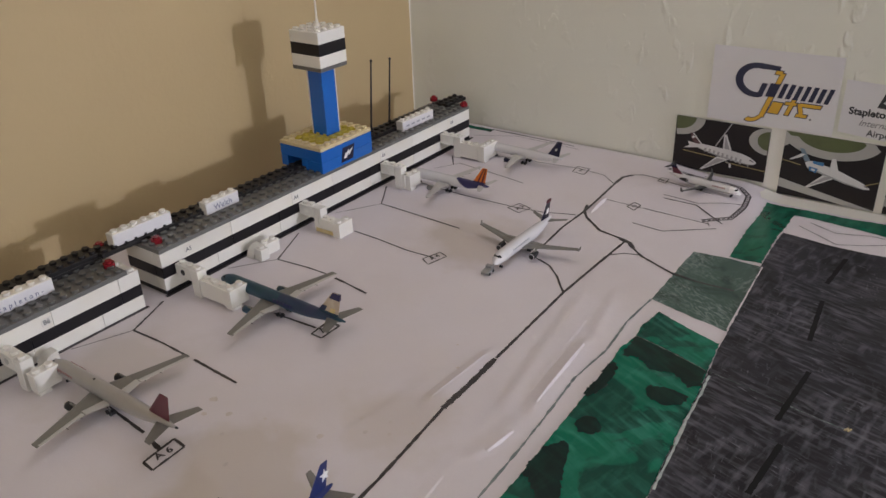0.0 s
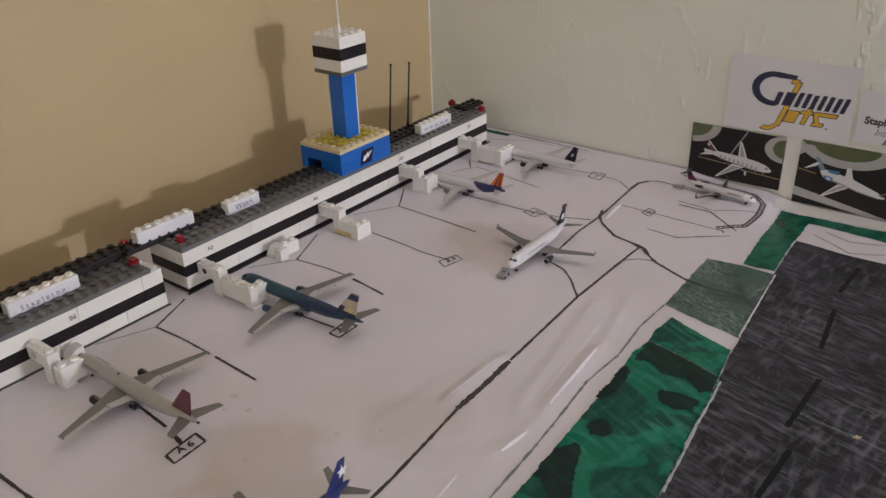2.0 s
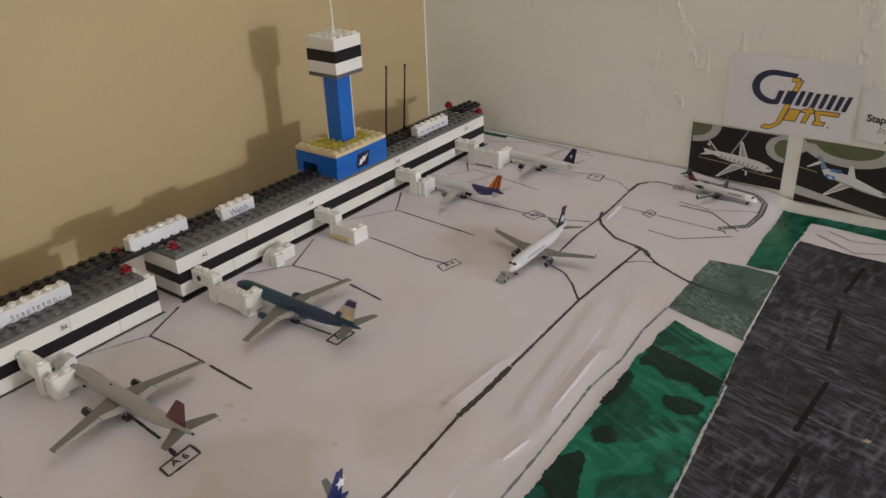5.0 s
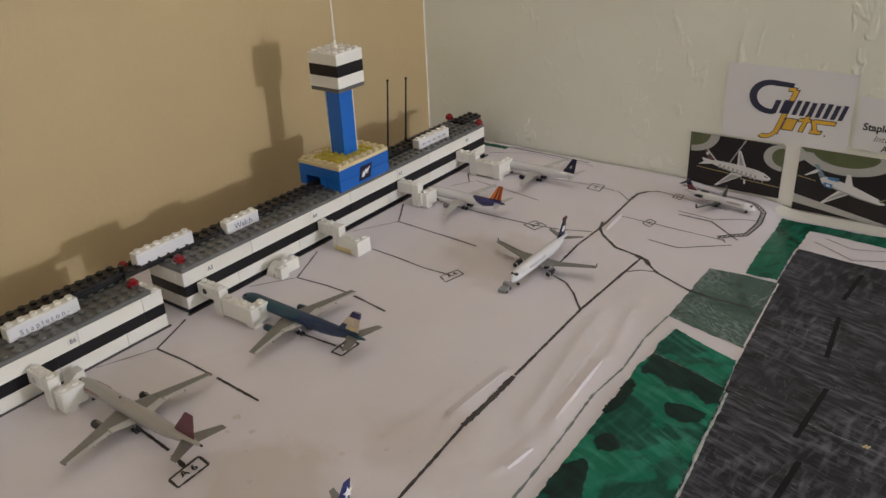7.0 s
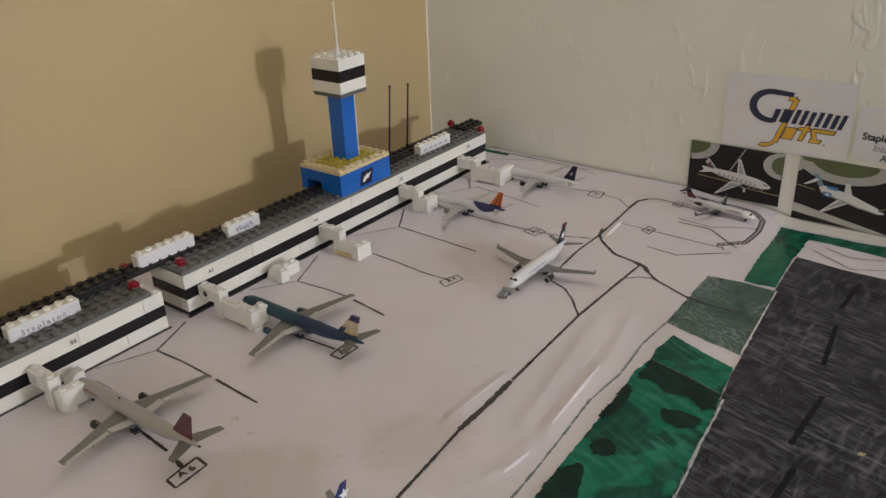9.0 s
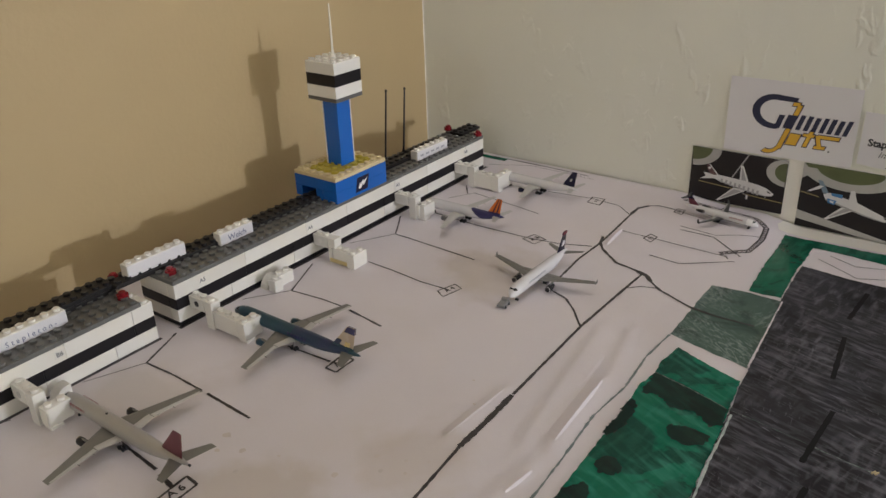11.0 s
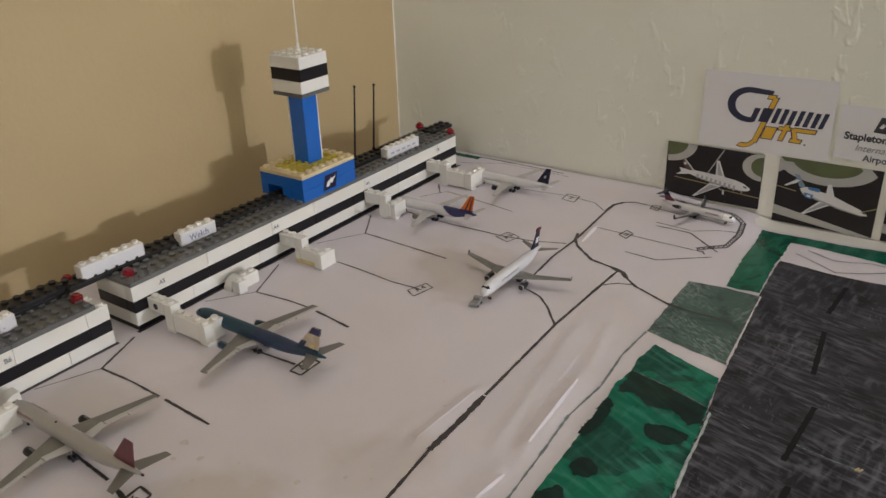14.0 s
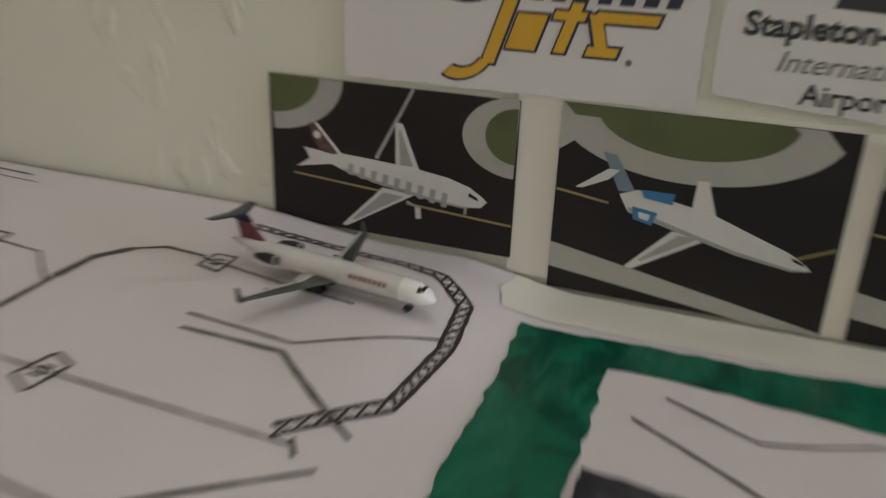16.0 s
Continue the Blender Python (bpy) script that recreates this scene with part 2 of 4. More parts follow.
M_TEAL = mat("teal_paint", (0.012, 0.062, 0.092), 0.3, stain=0.5, stain_scale=60, stain_color=(0.03, 0.04, 0.12))
M_WINGPALE = mat("pale_wing_paint", (0.50, 0.49, 0.47), 0.35, stain=0.2, stain_scale=80)
M_STRIPE = mat("faded_yellow", (0.70, 0.56, 0.24), 0.35, stain=0.5, stain_scale=90, stain_color=(0.78, 0.7, 0.5))
M_PALE = mat("pale_grey_paint", (0.68, 0.67, 0.67), 0.25, stain=0.3, stain_scale=70, stain_color=(0.54, 0.55, 0.56))
M_NAVY = mat("navy_paint", (0.013, 0.014, 0.04), 0.25)
M_STARBLUE = mat("star_blue_paint", (0.014, 0.025, 0.12), 0.3)
M_DARKRED = mat("dark_red_paint", (0.13, 0.016, 0.03), 0.3)
M_ORANGE = mat("orange_paint", (0.75, 0.20, 0.02), 0.3)
M_PURPLE = mat("indigo_paint", (0.028, 0.028, 0.11), 0.3)
M_GOLDTAIL = mat("pale_gold_paint", (0.56, 0.46, 0.34), 0.35, stain=0.6, stain_scale=180, stain_color=(0.75, 0.7, 0.62))
M_DARK = mat("dark_rubber", (0.02, 0.02, 0.022), 0.6)
M_CHROME = mat("engine_lip", (0.7, 0.7, 0.7), 0.18, metal=1.0)
M_GLASSDARK = mat("cockpit_glass", (0.01, 0.01, 0.012), 0.1)
M_TUG = mat("tug_grey", (0.28, 0.28, 0.27), 0.45, stain=0.3, stain_scale=200)
M_CARD = mat("sign_card", (0.75, 0.735, 0.735), 0.5, stain=0.08, stain_scale=12)
M_PRINTDARK = mat("print_tarmac", (0.017, 0.014, 0.014), 0.45, stain=0.4, stain_scale=30, stain_color=(0.03, 0.026, 0.025), spec=0.3)
M_PRINTCONC = mat("print_concrete", (0.44, 0.43, 0.40), 0.35, stain=0.2, stain_scale=80)
M_PRINTGRASS = mat("print_grass", (0.115, 0.135, 0.055), 0.35, stain=0.4, stain_scale=60)
M_PRINTWHITE = mat("print_white", (0.70, 0.69, 0.68), 0.3, stain=0.2, stain_scale=120)
M_PRINTGREY = mat("print_grey", (0.38, 0.37, 0.37), 0.3, stain=0.3, stain_scale=150)
M_PRINTFIN = mat("print_brown_fin", (0.10, 0.045, 0.045), 0.35, stain=0.5, stain_scale=300, stain_color=(0.3, 0.25, 0.24))
M_PRINTSTEEL = mat("print_steel_blue", (0.20, 0.27, 0.33), 0.35, stain=0.4, stain_scale=200)
M_PRINTYELLOW = mat("print_yellow", (0.34, 0.27, 0.11), 0.35)
M_FADERED = mat("faded_red_paint", (0.30, 0.13, 0.13), 0.35, stain=0.7, stain_scale=500, stain_color=(0.42, 0.38, 0.37))
M_TEALVIOLET = mat("violet_teal_paint", (0.016, 0.040, 0.092), 0.3, stain=0.6, stain_scale=70, stain_color=(0.035, 0.03, 0.11))
M_PRINTBLUE = mat("print_blue", (0.06, 0.20, 0.42), 0.3)
M_PRINTRED = mat("print_red", (0.42, 0.10, 0.12), 0.3)
M_LOGONAVY = mat("logo_navy_ink", (0.022, 0.025, 0.06), 0.4)
M_LOGOGOLD = mat("logo_gold_ink", (0.72, 0.42, 0.035), 0.4)
M_TEXT = mat("printed_black", (0.04, 0.04, 0.045), 0.5)
M_TEXTGREY = mat("printed_grey", (0.17, 0.17, 0.17), 0.5)
M_FAINT = mat("faint_pencil", (0.42, 0.42, 0.44), 0.6)
M_DARKWING = mat("dark_metal_wing", (0.10, 0.105, 0.10), 0.35, metal=0.5)
M_PEN = mat("blue_black_pen", (0.12, 0.13, 0.22), 0.5)


# ---- mesh helpers (millimetres in, metres out) ----
U = 0.001


def part(name, bm, material, parent=None, label="", smooth=False):
    me = bpy.data.meshes.new(name)
    bm.normal_update()
    bm.to_mesh(me)
    bm.free()
    for k in material if isinstance(material, (list, tuple)) else (material,):
        me.materials.append(k)
    if smooth:
        for p in me.polygons:
            p.use_smooth = True
    ob = new(name, me)
    ob.parent = parent
    return tagged(ob, label)


def thing(name, label, category, m=None, group="", kind=""):
    ob = new(name)
    ob.empty_display_size = 0.01
    if m is not None:
        ob.matrix_basis = m
    return tagged(ob, label, category, group, kind)


def add_box(bm, x0, y0, z0, x1, y1, z1, bevel=0.25):
    r = bmesh.ops.create_cube(bm, size=1.0, matrix=Matrix.Translation(((x0 + x1) / 2 * U, (y0 + y1) / 2 * U, (z0 + z1) / 2 * U)) @ Matrix.Diagonal(((x1 - x0) * U, (y1 - y0) * U, (z1 - z0) * U, 1)))
    if bevel:
        ed = {e for v in r["verts"] for e in v.link_edges}
        bmesh.ops.bevel(bm, geom=list(ed), offset=bevel * U, segments=1, affect="EDGES")
    return bm


def box(*a, bevel=0.25):
    return add_box(bmesh.new(), *a, bevel=bevel)


def add_cyl(bm, x, y, z0, z1, r, seg=10, r2=None, axis="z"):
    rot = {"z": Matrix(), "x": Matrix.Rotation(radians(90), 4, "Y"), "y": Matrix.Rotation(radians(-90), 4, "X")}[axis]
    if axis == "z":
        c = Matrix.Translation((x * U, y * U, (z0 + z1) / 2 * U))
    elif axis == "x":
        c = Matrix.Translation(((z0 + z1) / 2 * U, x * U, y * U))
    else:
        c = Matrix.Translation((x * U, (z0 + z1) / 2 * U, y * U))
    bmesh.ops.create_cone(bm, cap_ends=True, segments=seg, radius1=r * U, radius2=(r if r2 is None else r2) * U, depth=abs(z1 - z0) * U, matrix=c @ rot)
    return bm


MESHES = {}


def brick_mesh(nx, ny, h, studs, material):
    """A toy building brick: nx by ny studs, h high, its corner at the origin. Alike bricks share one mesh."""
    key = (nx, ny, h, studs, material.name)
    if key not in MESHES:
        bm = box(0.08, 0.08, 0, nx * 8 - 0.08, ny * 8 - 0.08, h - 0.04, bevel=0.3)
        if studs:
            for i in range(nx):
                for j in range(ny):
                    add_cyl(bm, 4 + 8 * i, 4 + 8 * j, h - 0.1, h + 1.7, 2.4, 12, 2.3)
        me = bpy.data.meshes.new("brick")
        bm.normal_update()
        bm.to_mesh(me)
        bm.free()
        me.materials.append(material)
        MESHES[key] = me
    return MESHES[key]


def brick(x, y, z, nx, ny, h, material, parent, studs=False, name="brick", label=""):
    ob = new(name, brick_mesh(nx, ny, h, studs, material))
    ob.location = (x * U, y * U, z * U)
    ob.parent = parent
    return tagged(ob, label)


def flat(bm, pts, z0=0.0, z1=0.12):
    """A thin slab from an outline in the plane."""
    lo = [bm.verts.new((x * U, y * U, z0 * U)) for x, y in pts]
    hi = [bm.verts.new((x * U, y * U, z1 * U)) for x, y in pts]
    bm.faces.new(hi)
    bm.faces.new(lo[::-1])
    n = len(pts)
    for i in range(n):
        bm.faces.new((lo[i], lo[(i + 1) % n], hi[(i + 1) % n], hi[i]))
    bmesh.ops.recalc_face_normals(bm, faces=bm.faces)
    return bm


def text_part(name, words, size, material, parent, m, shear=0.0, bold=0.0, align="CENTER"):
    cu = bpy.data.curves.new(name, "FONT")
    cu.body, cu.size, cu.shear, cu.offset, cu.align_x, cu.extrude = words, size * U, shear, bold * U, align, 0.05 * U
    cu.resolution_u = 3
    tmp = bpy.data.objects.new(name, cu)
    scene.collection.objects.link(tmp)
    me = bpy.data.meshes.new_from_object(tmp.evaluated_get(bpy.context.evaluated_depsgraph_get()))
    bpy.data.objects.remove(tmp)
    me.materials.clear()
    me.materials.append(material)
    ob = new(name, me)
    ob.parent = parent
    ob.matrix_basis = m
    return ob


# ---- room ----
WALL_X, WALL_Y = -106.0, 428.0


def plain(name, label, category, bm, material):
    return tagged(part(name, bm, material), label, category, kind="structure")


plain("wall_west", "smooth tan painted wall behind the toy terminal", "wall", box(WALL_X - 100, -2600, -750, WALL_X, WALL_Y + 100, 1650, bevel=0), M_TAN)
plain("wall_north", "off-white textured plaster wall with drips", "wall", box(WALL_X, WALL_Y, -750, 2500, WALL_Y + 100, 1650, bevel=0), M_PLASTER)
# unseen walls, ceiling and floor, added to close the room and bounce light
plain("wall_east", "unseen off-white wall added for bounced light", "wall", box(2400, -2600, -750, 2500, WALL_Y, 1650, bevel=0), M_PLASTER)
plain("wall_south", "unseen off-white wall added for bounced light", "wall", box(WALL_X - 100, -2700, -750, 2500, -2600, 1650, bevel=0), M_PLASTER)
plain("ceiling", "unseen white painted ceiling added for bounced light", "ceiling", box(WALL_X - 100, -2700, 1650, 2500, WALL_Y + 100, 1750, bevel=0), M_CEIL)
plain("floor", "unseen brown carpeted floor added to close the room", "floor", box(WALL_X - 100, -2700, -850, 2500, WALL_Y + 100, -750, bevel=0), M_FLOOR)

# uneven bead of paint in the corner of the room
bm = bmesh.new()
rng = random.Random(3)
rows = []
for i in range(60):
    z = -20 + i * 14
    w = 0.55 + rng.random() * 0.5
    rows.append([bm.verts.new((p[0] * U, p[1] * U, z * U)) for p in ((WALL_X + 0.02, WALL_Y - w), (WALL_X + w * 0.6, WALL_Y - w * 0.6), (WALL_X + w, WALL_Y - 0.02))])
for a, b in zip(rows, rows[1:]):
    for k in range(2):
        bm.faces.new((a[k], a[k + 1], b[k + 1], b[k]))
tagged(part("trim", bm, M_EDGE, smooth=True), "uneven white bead of paint in the corner", "trim", kind="structure")

# ---- table and paper ----
table = thing("table", "wooden board table pushed into the room corner", "table")
part("tabletop", box(WALL_X + 1, -420, -36, 900, WALL_Y - 1, -14.5, bevel=1), M_WOOD, table)
for x in (WALL_X + 40, 850):
    for y in (-380, WALL_Y - 50):
        part("leg", box(x - 22, y - 22, -750, x + 22, y + 22, -36, bevel=2), M_WOOD, table)

RIDGES = (((272, 104), (277, 30), 1.3, 7.0), ((275, -16), (279, 10), 1.0, 6.0), ((228, 62), (226, 6), 1.0, 5.0), ((246, 150), (262, 30), 0.9, 9.0), ((262, 170), (272, 120), 0.8, 5.0), ((215, 30), (205, -40), 0.5, 8.0))


def ground(x, y):
    """The height of the paper, which lies in gentle waves and creases."""
    h = 0.35 * noise.noise((x * 0.012, y * 0.012, 3.1)) + 0.12 * noise.noise((x * 0.05, y * 0.05, 7.7))
    for (ax, ay), (bx, by), k, w in RIDGES:
        dx, dy = bx - ax, by - ay
        t = max(0.0, min(1.0, ((x - ax) * dx + (y - ay) * dy) / (dx * dx + dy * dy)))
        px, py = x - ax - t * dx, y - ay - t * dy
        side = (px * dy - py * dx) / math.hypot(dx, dy)
        d2 = px * px + py * py
        h += k * math.exp(-d2 / (w * w)) if side < 0 else k * math.exp(-d2 / (w * w * 0.12))
    return h - sag(x, y)


def ease(t):
    t = max(0.0, min(1.0, t))
    return t * t * (3 - 2 * t)


def sag(x, y):
    """The paper dips a few millimetres towards the far end of the runway and again at the wall."""
    return 6.0 * ease((y - 300) / 80) * ease((x - 272) / 40) + 5.0 * ease((y - 392) / 34) * ease((x - 190) / 60)


def sheet(name, x0, y0, x1, y1, step, material, parent, lift=0.0):
    nx, ny = max(1, round((x1 - x0) / step)), max(1, round((y1 - y0) / step))
    vs = [((x0 + (x1 - x0) * i / nx) * U, (y0 + (y1 - y0) * j / ny) * U, 0) for j in range(ny + 1) for i in range(nx + 1)]
    vs = [(x, y, (ground(x / U, y / U) + lift) * U) for x, y, z in vs]
    fs = [(j * (nx + 1) + i, j * (nx + 1) + i + 1, (j + 1) * (nx + 1) + i + 1, (j + 1) * (nx + 1) + i) for j in range(ny) for i in range(nx)]
    me = bpy.data.meshes.new(name)
    me.from_pydata(vs, [], fs)
    me.materials.append(material)
    for p in me.polygons:
        p.use_smooth = True
    ob = new(name, me)
    ob.parent = parent
    s = ob.modifiers.new("thick", "SOLIDIFY")
    s.thickness, s.offset = 0.25 * U, -1
    return ob


def ribbon(name, pts, width, material, parent, lift=0.14, wobble=0.25, seed=0):
    """A hand-drawn pen stroke that follows the paper."""
    rng = random.Random(seed + round(pts[0][0] * 7 + pts[0][1] * 13))
    fine = []
    for (ax, ay), (bx, by) in zip(pts, pts[1:]):
        n = max(1, int(math.hypot(bx - ax, by - ay) / 3.0))
        fine += [(ax + (bx - ax) * i / n, ay + (by - ay) * i / n) for i in range(n)]
    fine.append(pts[-1])
    bm = bmesh.new()
    prev = None
    for i, (x, y) in enumerate(fine):
        a, b = fine[max(0, i - 1)], fine[min(len(fine) - 1, i + 1)]
        dx, dy = b[0] - a[0], b[1] - a[1]
        d = math.hypot(dx, dy) or 1
        w = width * (0.5 + (rng.random() - 0.5) * wobble)
        ox, oy = -dy / d * w, dx / d * w
        jx = (rng.random() - 0.5) * wobble * 0.5
        q = []
        for s in (1, -1):
            px, py = x + s * ox + jx, y + s * oy + jx
            q.append(bm.verts.new((px * U, py * U, (ground(px, py) + lift) * U)))
        if prev:
            bm.faces.new((prev[0], prev[1], q[1], q[0]))
        prev = q
    bmesh.ops.recalc_face_normals(bm, faces=bm.faces)
    for f in bm.faces:
        if f.normal.z < 0:
            f.normal_flip()
    return part(name, bm, material, parent)


def patch(name, outline, material, parent, lift=0.2, step=4.0, rough=1.2, seed=1):
    """A coloured area with an uneven felt-pen edge, draped on the paper."""
    rng = random.Random(seed)
    edge = []
    n = len(outline)
    for i in range(n):
        (ax, ay), (bx, by) = outline[i], outline[(i + 1) % n]
        k = max(1, int(math.hypot(bx - ax, by - ay) / step))
        for j in range(k):
            f = 0 if j == 0 else rough
            edge.append((ax + (bx - ax) * j / k + (rng.random() - 0.5) * f, ay + (by - ay) * j / k + (rng.random() - 0.5) * f))
    bm = bmesh.new()
    vs = [bm.verts.new((x * U, y * U, 0)) for x, y in edge]
    bm.faces.new(vs)
    bmesh.ops.triangulate(bm, faces=bm.faces[:])
    for _ in range(3):
        long = [e for e in bm.edges if e.calc_length() > step * 2 * U]
        if long:
            bmesh.ops.subdivide_edges(bm, edges=long, cuts=1)
            bmesh.ops.triangulate(bm, faces=bm.faces[:])
    for v in bm.verts:
        v.co.z = (ground(v.co.x / U, v.co.y / U) + lift) * U
    bmesh.ops.recalc_face_normals(bm, faces=bm.faces)
    for f in bm.faces:
        if f.normal.z < 0:
            f.normal_flip()
    return part(name, bm, material, parent, smooth=True)


apron = thing("apron_paper", "large wrinkled white poster paper with drawn taxi lines", "paper")
sheet("sheet", WALL_X + 2, -400, 560, 426, 2.8, M_PAPER, apron)
LINES = (
    (1.5, ((4, -7), (19, -42))), (0.7, ((19, -42), (4, -78))), (1.6, ((19, -42), (48, -41), (75, -42))), (2.0, ((80, -42), (121, -44))),
    (1.8, ((62, -99), (113, -103))), (2.6, ((118, -104), (132, -107))),
    (1.2, ((8, 123), (27, 81))), (0.8, ((27, 81), (6, 51))), (1.3, ((27, 81), (55, 84), (79, 84))), (1.8, ((84, 83), (118, 78))), (1.6, ((82, 24), (119, 26))),
    (1.3, ((44, 150), (70, 149), (100, 146), (126, 147))),
    (1.2, ((7, 237), (22, 214), (28, 204))), (0.8, ((28, 204), (7, 168))), (1.5, ((28, 204), (64, 202), (114, 199))),
    (1.3, ((22, 261), (79, 257), (131, 258), (156, 262), (181, 272))),
    (1.3, ((14, 332), (28, 314))), (0.7, ((18, 296), (32, 320))), (1.0, ((32, 320), (75, 314), (110, 308))),
    (0.9, ((47, 355), (135, 366), (163, 363), (179, 349))), (0.7, ((-2, 395), (39, 415), (112, 412))), (2.2, ((6, 420), (50, 420))), (1.6, ((50, 420), (104, 418))),
    (1.6, ((190, 188), (206, 182), (218, 171), (226, 161), (233, 153))),
    (2.0, ((246, -140), (243, -62), (237, 5))), (3.6, ((237, 4), (237, 30), (236, 60))), (2.0, ((236, 61), (233, 153), (235, 220), (236, 250))),
    (1.2, ((235, 220), (244, 229), (256, 233))),
    (1.8, ((186, 209), (183, 245), (184, 283))), (2.0, ((184, 283), (182, 320), (180, 352))), (3.2, ((180, 352), (180, 367), (186, 377))), (1.6, ((186, 377), (194, 382), (208, 381))),
    (2.4, ((180, 295), (184, 282), (191, 272), (211, 255), (233, 250))), (4.0, ((231, 250), (240, 247), (246, 240))), (2.0, ((246, 240), (257, 231), (286, 218), (304, 216), (330, 217))),
    (1.0, ((183, 314), (214, 313), (279, 311))), (1.1, ((227, 282), (253, 279.5), (287, 306))), (1.0, ((226, 349), (258, 346), (289, 366))), (1.4, ((229, 342), (258, 341.5), (274, 328), (288, 317.5))),
    (1.0, ((208, 380), (240, 374), (262, 371))), (1.2, ((277.5, 313), (281, 308))), (2.0, ((60, -178), (112, -177), (150, -186))),
    (0.8, ((-10, -150), (4, -125))),
)
for w, pts in LINES:
    ribbon("marker_line", pts, w, M_INK if w > 1.05 else M_INKTHIN, apron)
BOXES = (((133, -118), (131, -97), (141, -98), (142, -119)), ((120, 141), (125, 157), (133, 154), (129, 136)), ((126, 254), (130, 267), (143, 263), (139, 250)),
         ((134, 356), (133, 370), (145, 370), (147, 355)), ((210, 309), (212, 320), (219, 317), (218, 305)), ((210, 375), (210, 384), (217, 384), (218, 373)), ((121.5, 19), (120.5, 36), (130.5, 36), (130.5, 19)))
for k, b in enumerate(BOXES):
    for i in range(4):
        ribbon("marker_line", (b[i], b[(i + 1) % 4]), 1.5 if k in (0, 6) else 1.1, M_INK, apron)
    if k in (3, 4, 5):
        cx, cy = sum(p[0] for p in b) / 4, sum(p[1] for p in b) / 4
        for o in (-1.6, 1.6):
            ribbon("marker_bar", ((cx - 1.6, cy + o), (cx + 1.8, cy + o)), 1.2, M_INK, apron)
for words, x, y, r, s in (("A 6", 138.5, -108, 84, 7.0), ("A5", 128, 28, 88, 8.0), ("A 4", 128.5, 147, 78, 6.0), ("A 3", 136.5, 258.5, 78, 6.0)):
    text_part("marker_letters", words, s, M_INK, apron, pose(x * U, y * U, (ground(x, y) + 0.5) * U, 0, 0, r), bold=0.12)
# hatched service road round the hangar stand
OUT, INN = ((273.5, 312), (291.5, 331), (293, 363), (289.5, 388), (277, 401.5), (262, 407), (234, 410.5), (206, 411.5)), ((271.5, 315.6), (288.5, 334), (289.6, 361.5), (286.3, 385.4), (274.6, 397.7), (260.6, 403), (233.4, 406.7), (206, 407.9))
for rail in (OUT, INN):
    ribbon("marker_line", rail, 1.1, M_INK, apron)
for (a, b), (c, d) in zip(zip(OUT, OUT[1:]), zip(INN, INN[1:])):
    n = max(2, int(math.dist(a, b) / 4.2))
    for i in range(n):
        f, g = i / n, (i + 1) / n
        p, q = (a[0] + (b[0] - a[0]) * f, a[1] + (b[1] - a[1]) * f), (c[0] + (d[0] - c[0]) * g, c[1] + (d[1] - c[1]) * g)
        r, e = (c[0] + (d[0] - c[0]) * f, c[1] + (d[1] - c[1]) * f), (a[0] + (b[0] - a[0]) * g, a[1] + (b[1] - a[1]) * g)
        ribbon("marker_hatch", (p, q), 0.75, M_INK, apron)
        ribbon("marker_hatch", (r, e), 0.75, M_INK, apron)
# torn paper edge and its shade, coloured in as a wavy grey-green line
ribbon("marker_edge", ((287, 176), (285, 142), (288, 105), (285, 69), (288, 30), (290, -4), (291, -40), (294, -90)), 1.3, M_EDGELINE, apron, wobble=0.5)
# the ink line that the terminals stand in
for y0, y1 in ((-200, -17), (-2, 388)):
    ribbon("marker_line", ((1.0, y0), (1.0, y1)), 3.2, M_INK, apron, wobble=0.1)
for x, y, s in ((122, -62, 3.0), (128, -74, 2.0), (140, -66, 2.4), (150, -80, 2.0), (196, -52, 2.2), (170, -95, 1.8), (222, 40, 1.2), (205, -28, 2.0), (214, -36, 1.6), (220, -22, 1.3), (226, -30, 1.5), (231, -16, 1.1), (217, -12, 1.0), (160, -58, 1.2), (173, -62, 1.6), (60, 30, 1.2), (208, 60, 1.0)):
    rng = random.Random(int(x * y))
    patch("smudge", [(x + s * (0.6 + 0.5 * rng.random()) * math.cos(a * 0.9), y + s * (0.6 + 0.5 * rng.random()) * math.sin(a * 0.9)) for a in range(7)], M_DIRT, apron, lift=0.1, step=2, rough=0.4)



def crease(a, b, height, back, front):
    """A sharp fold that stands up from the paper: a long low back and a short steep front."""
    bm = bmesh.new()
    rows = []
    n = 14
    dx, dy = b[0] - a[0], b[1] - a[1]
    d = math.hypot(dx, dy)
    ox, oy = dy / d, -dx / d
    if ox < 0:
        ox, oy = -ox, -oy
    rng = random.Random(int(a[0] * a[1]))
    for i in range(n + 1):
        f = i / n
        x, y = a[0] + dx * f, a[1] + dy * f
        k = math.sin(math.pi * min(1, f * 0.92 + 0.06)) ** 0.6 * (0.8 + 0.3 * rng.random())
        row = []
        for o, z in ((-back, 0.05), (0.0, height * k + 0.1), (front * (0.5 + 0.5 * k), 0.05)):
            px, py = x + ox * o, y + oy * o
            row.append(bm.verts.new((px * U, py * U, (ground(px, py) + z) * U)))
        rows.append(row)
    for p, q in zip(rows, rows[1:]):
        for k in range(2):
            bm.faces.new((p[k], p[k + 1], q[k + 1], q[k]))
    bmesh.ops.recalc_face_normals(bm, faces=bm.faces)
    for f in bm.faces:
        if f.normal.z < 0:
            f.normal_flip()
    return part("paper_crease", bm, M_PAPER, apron)


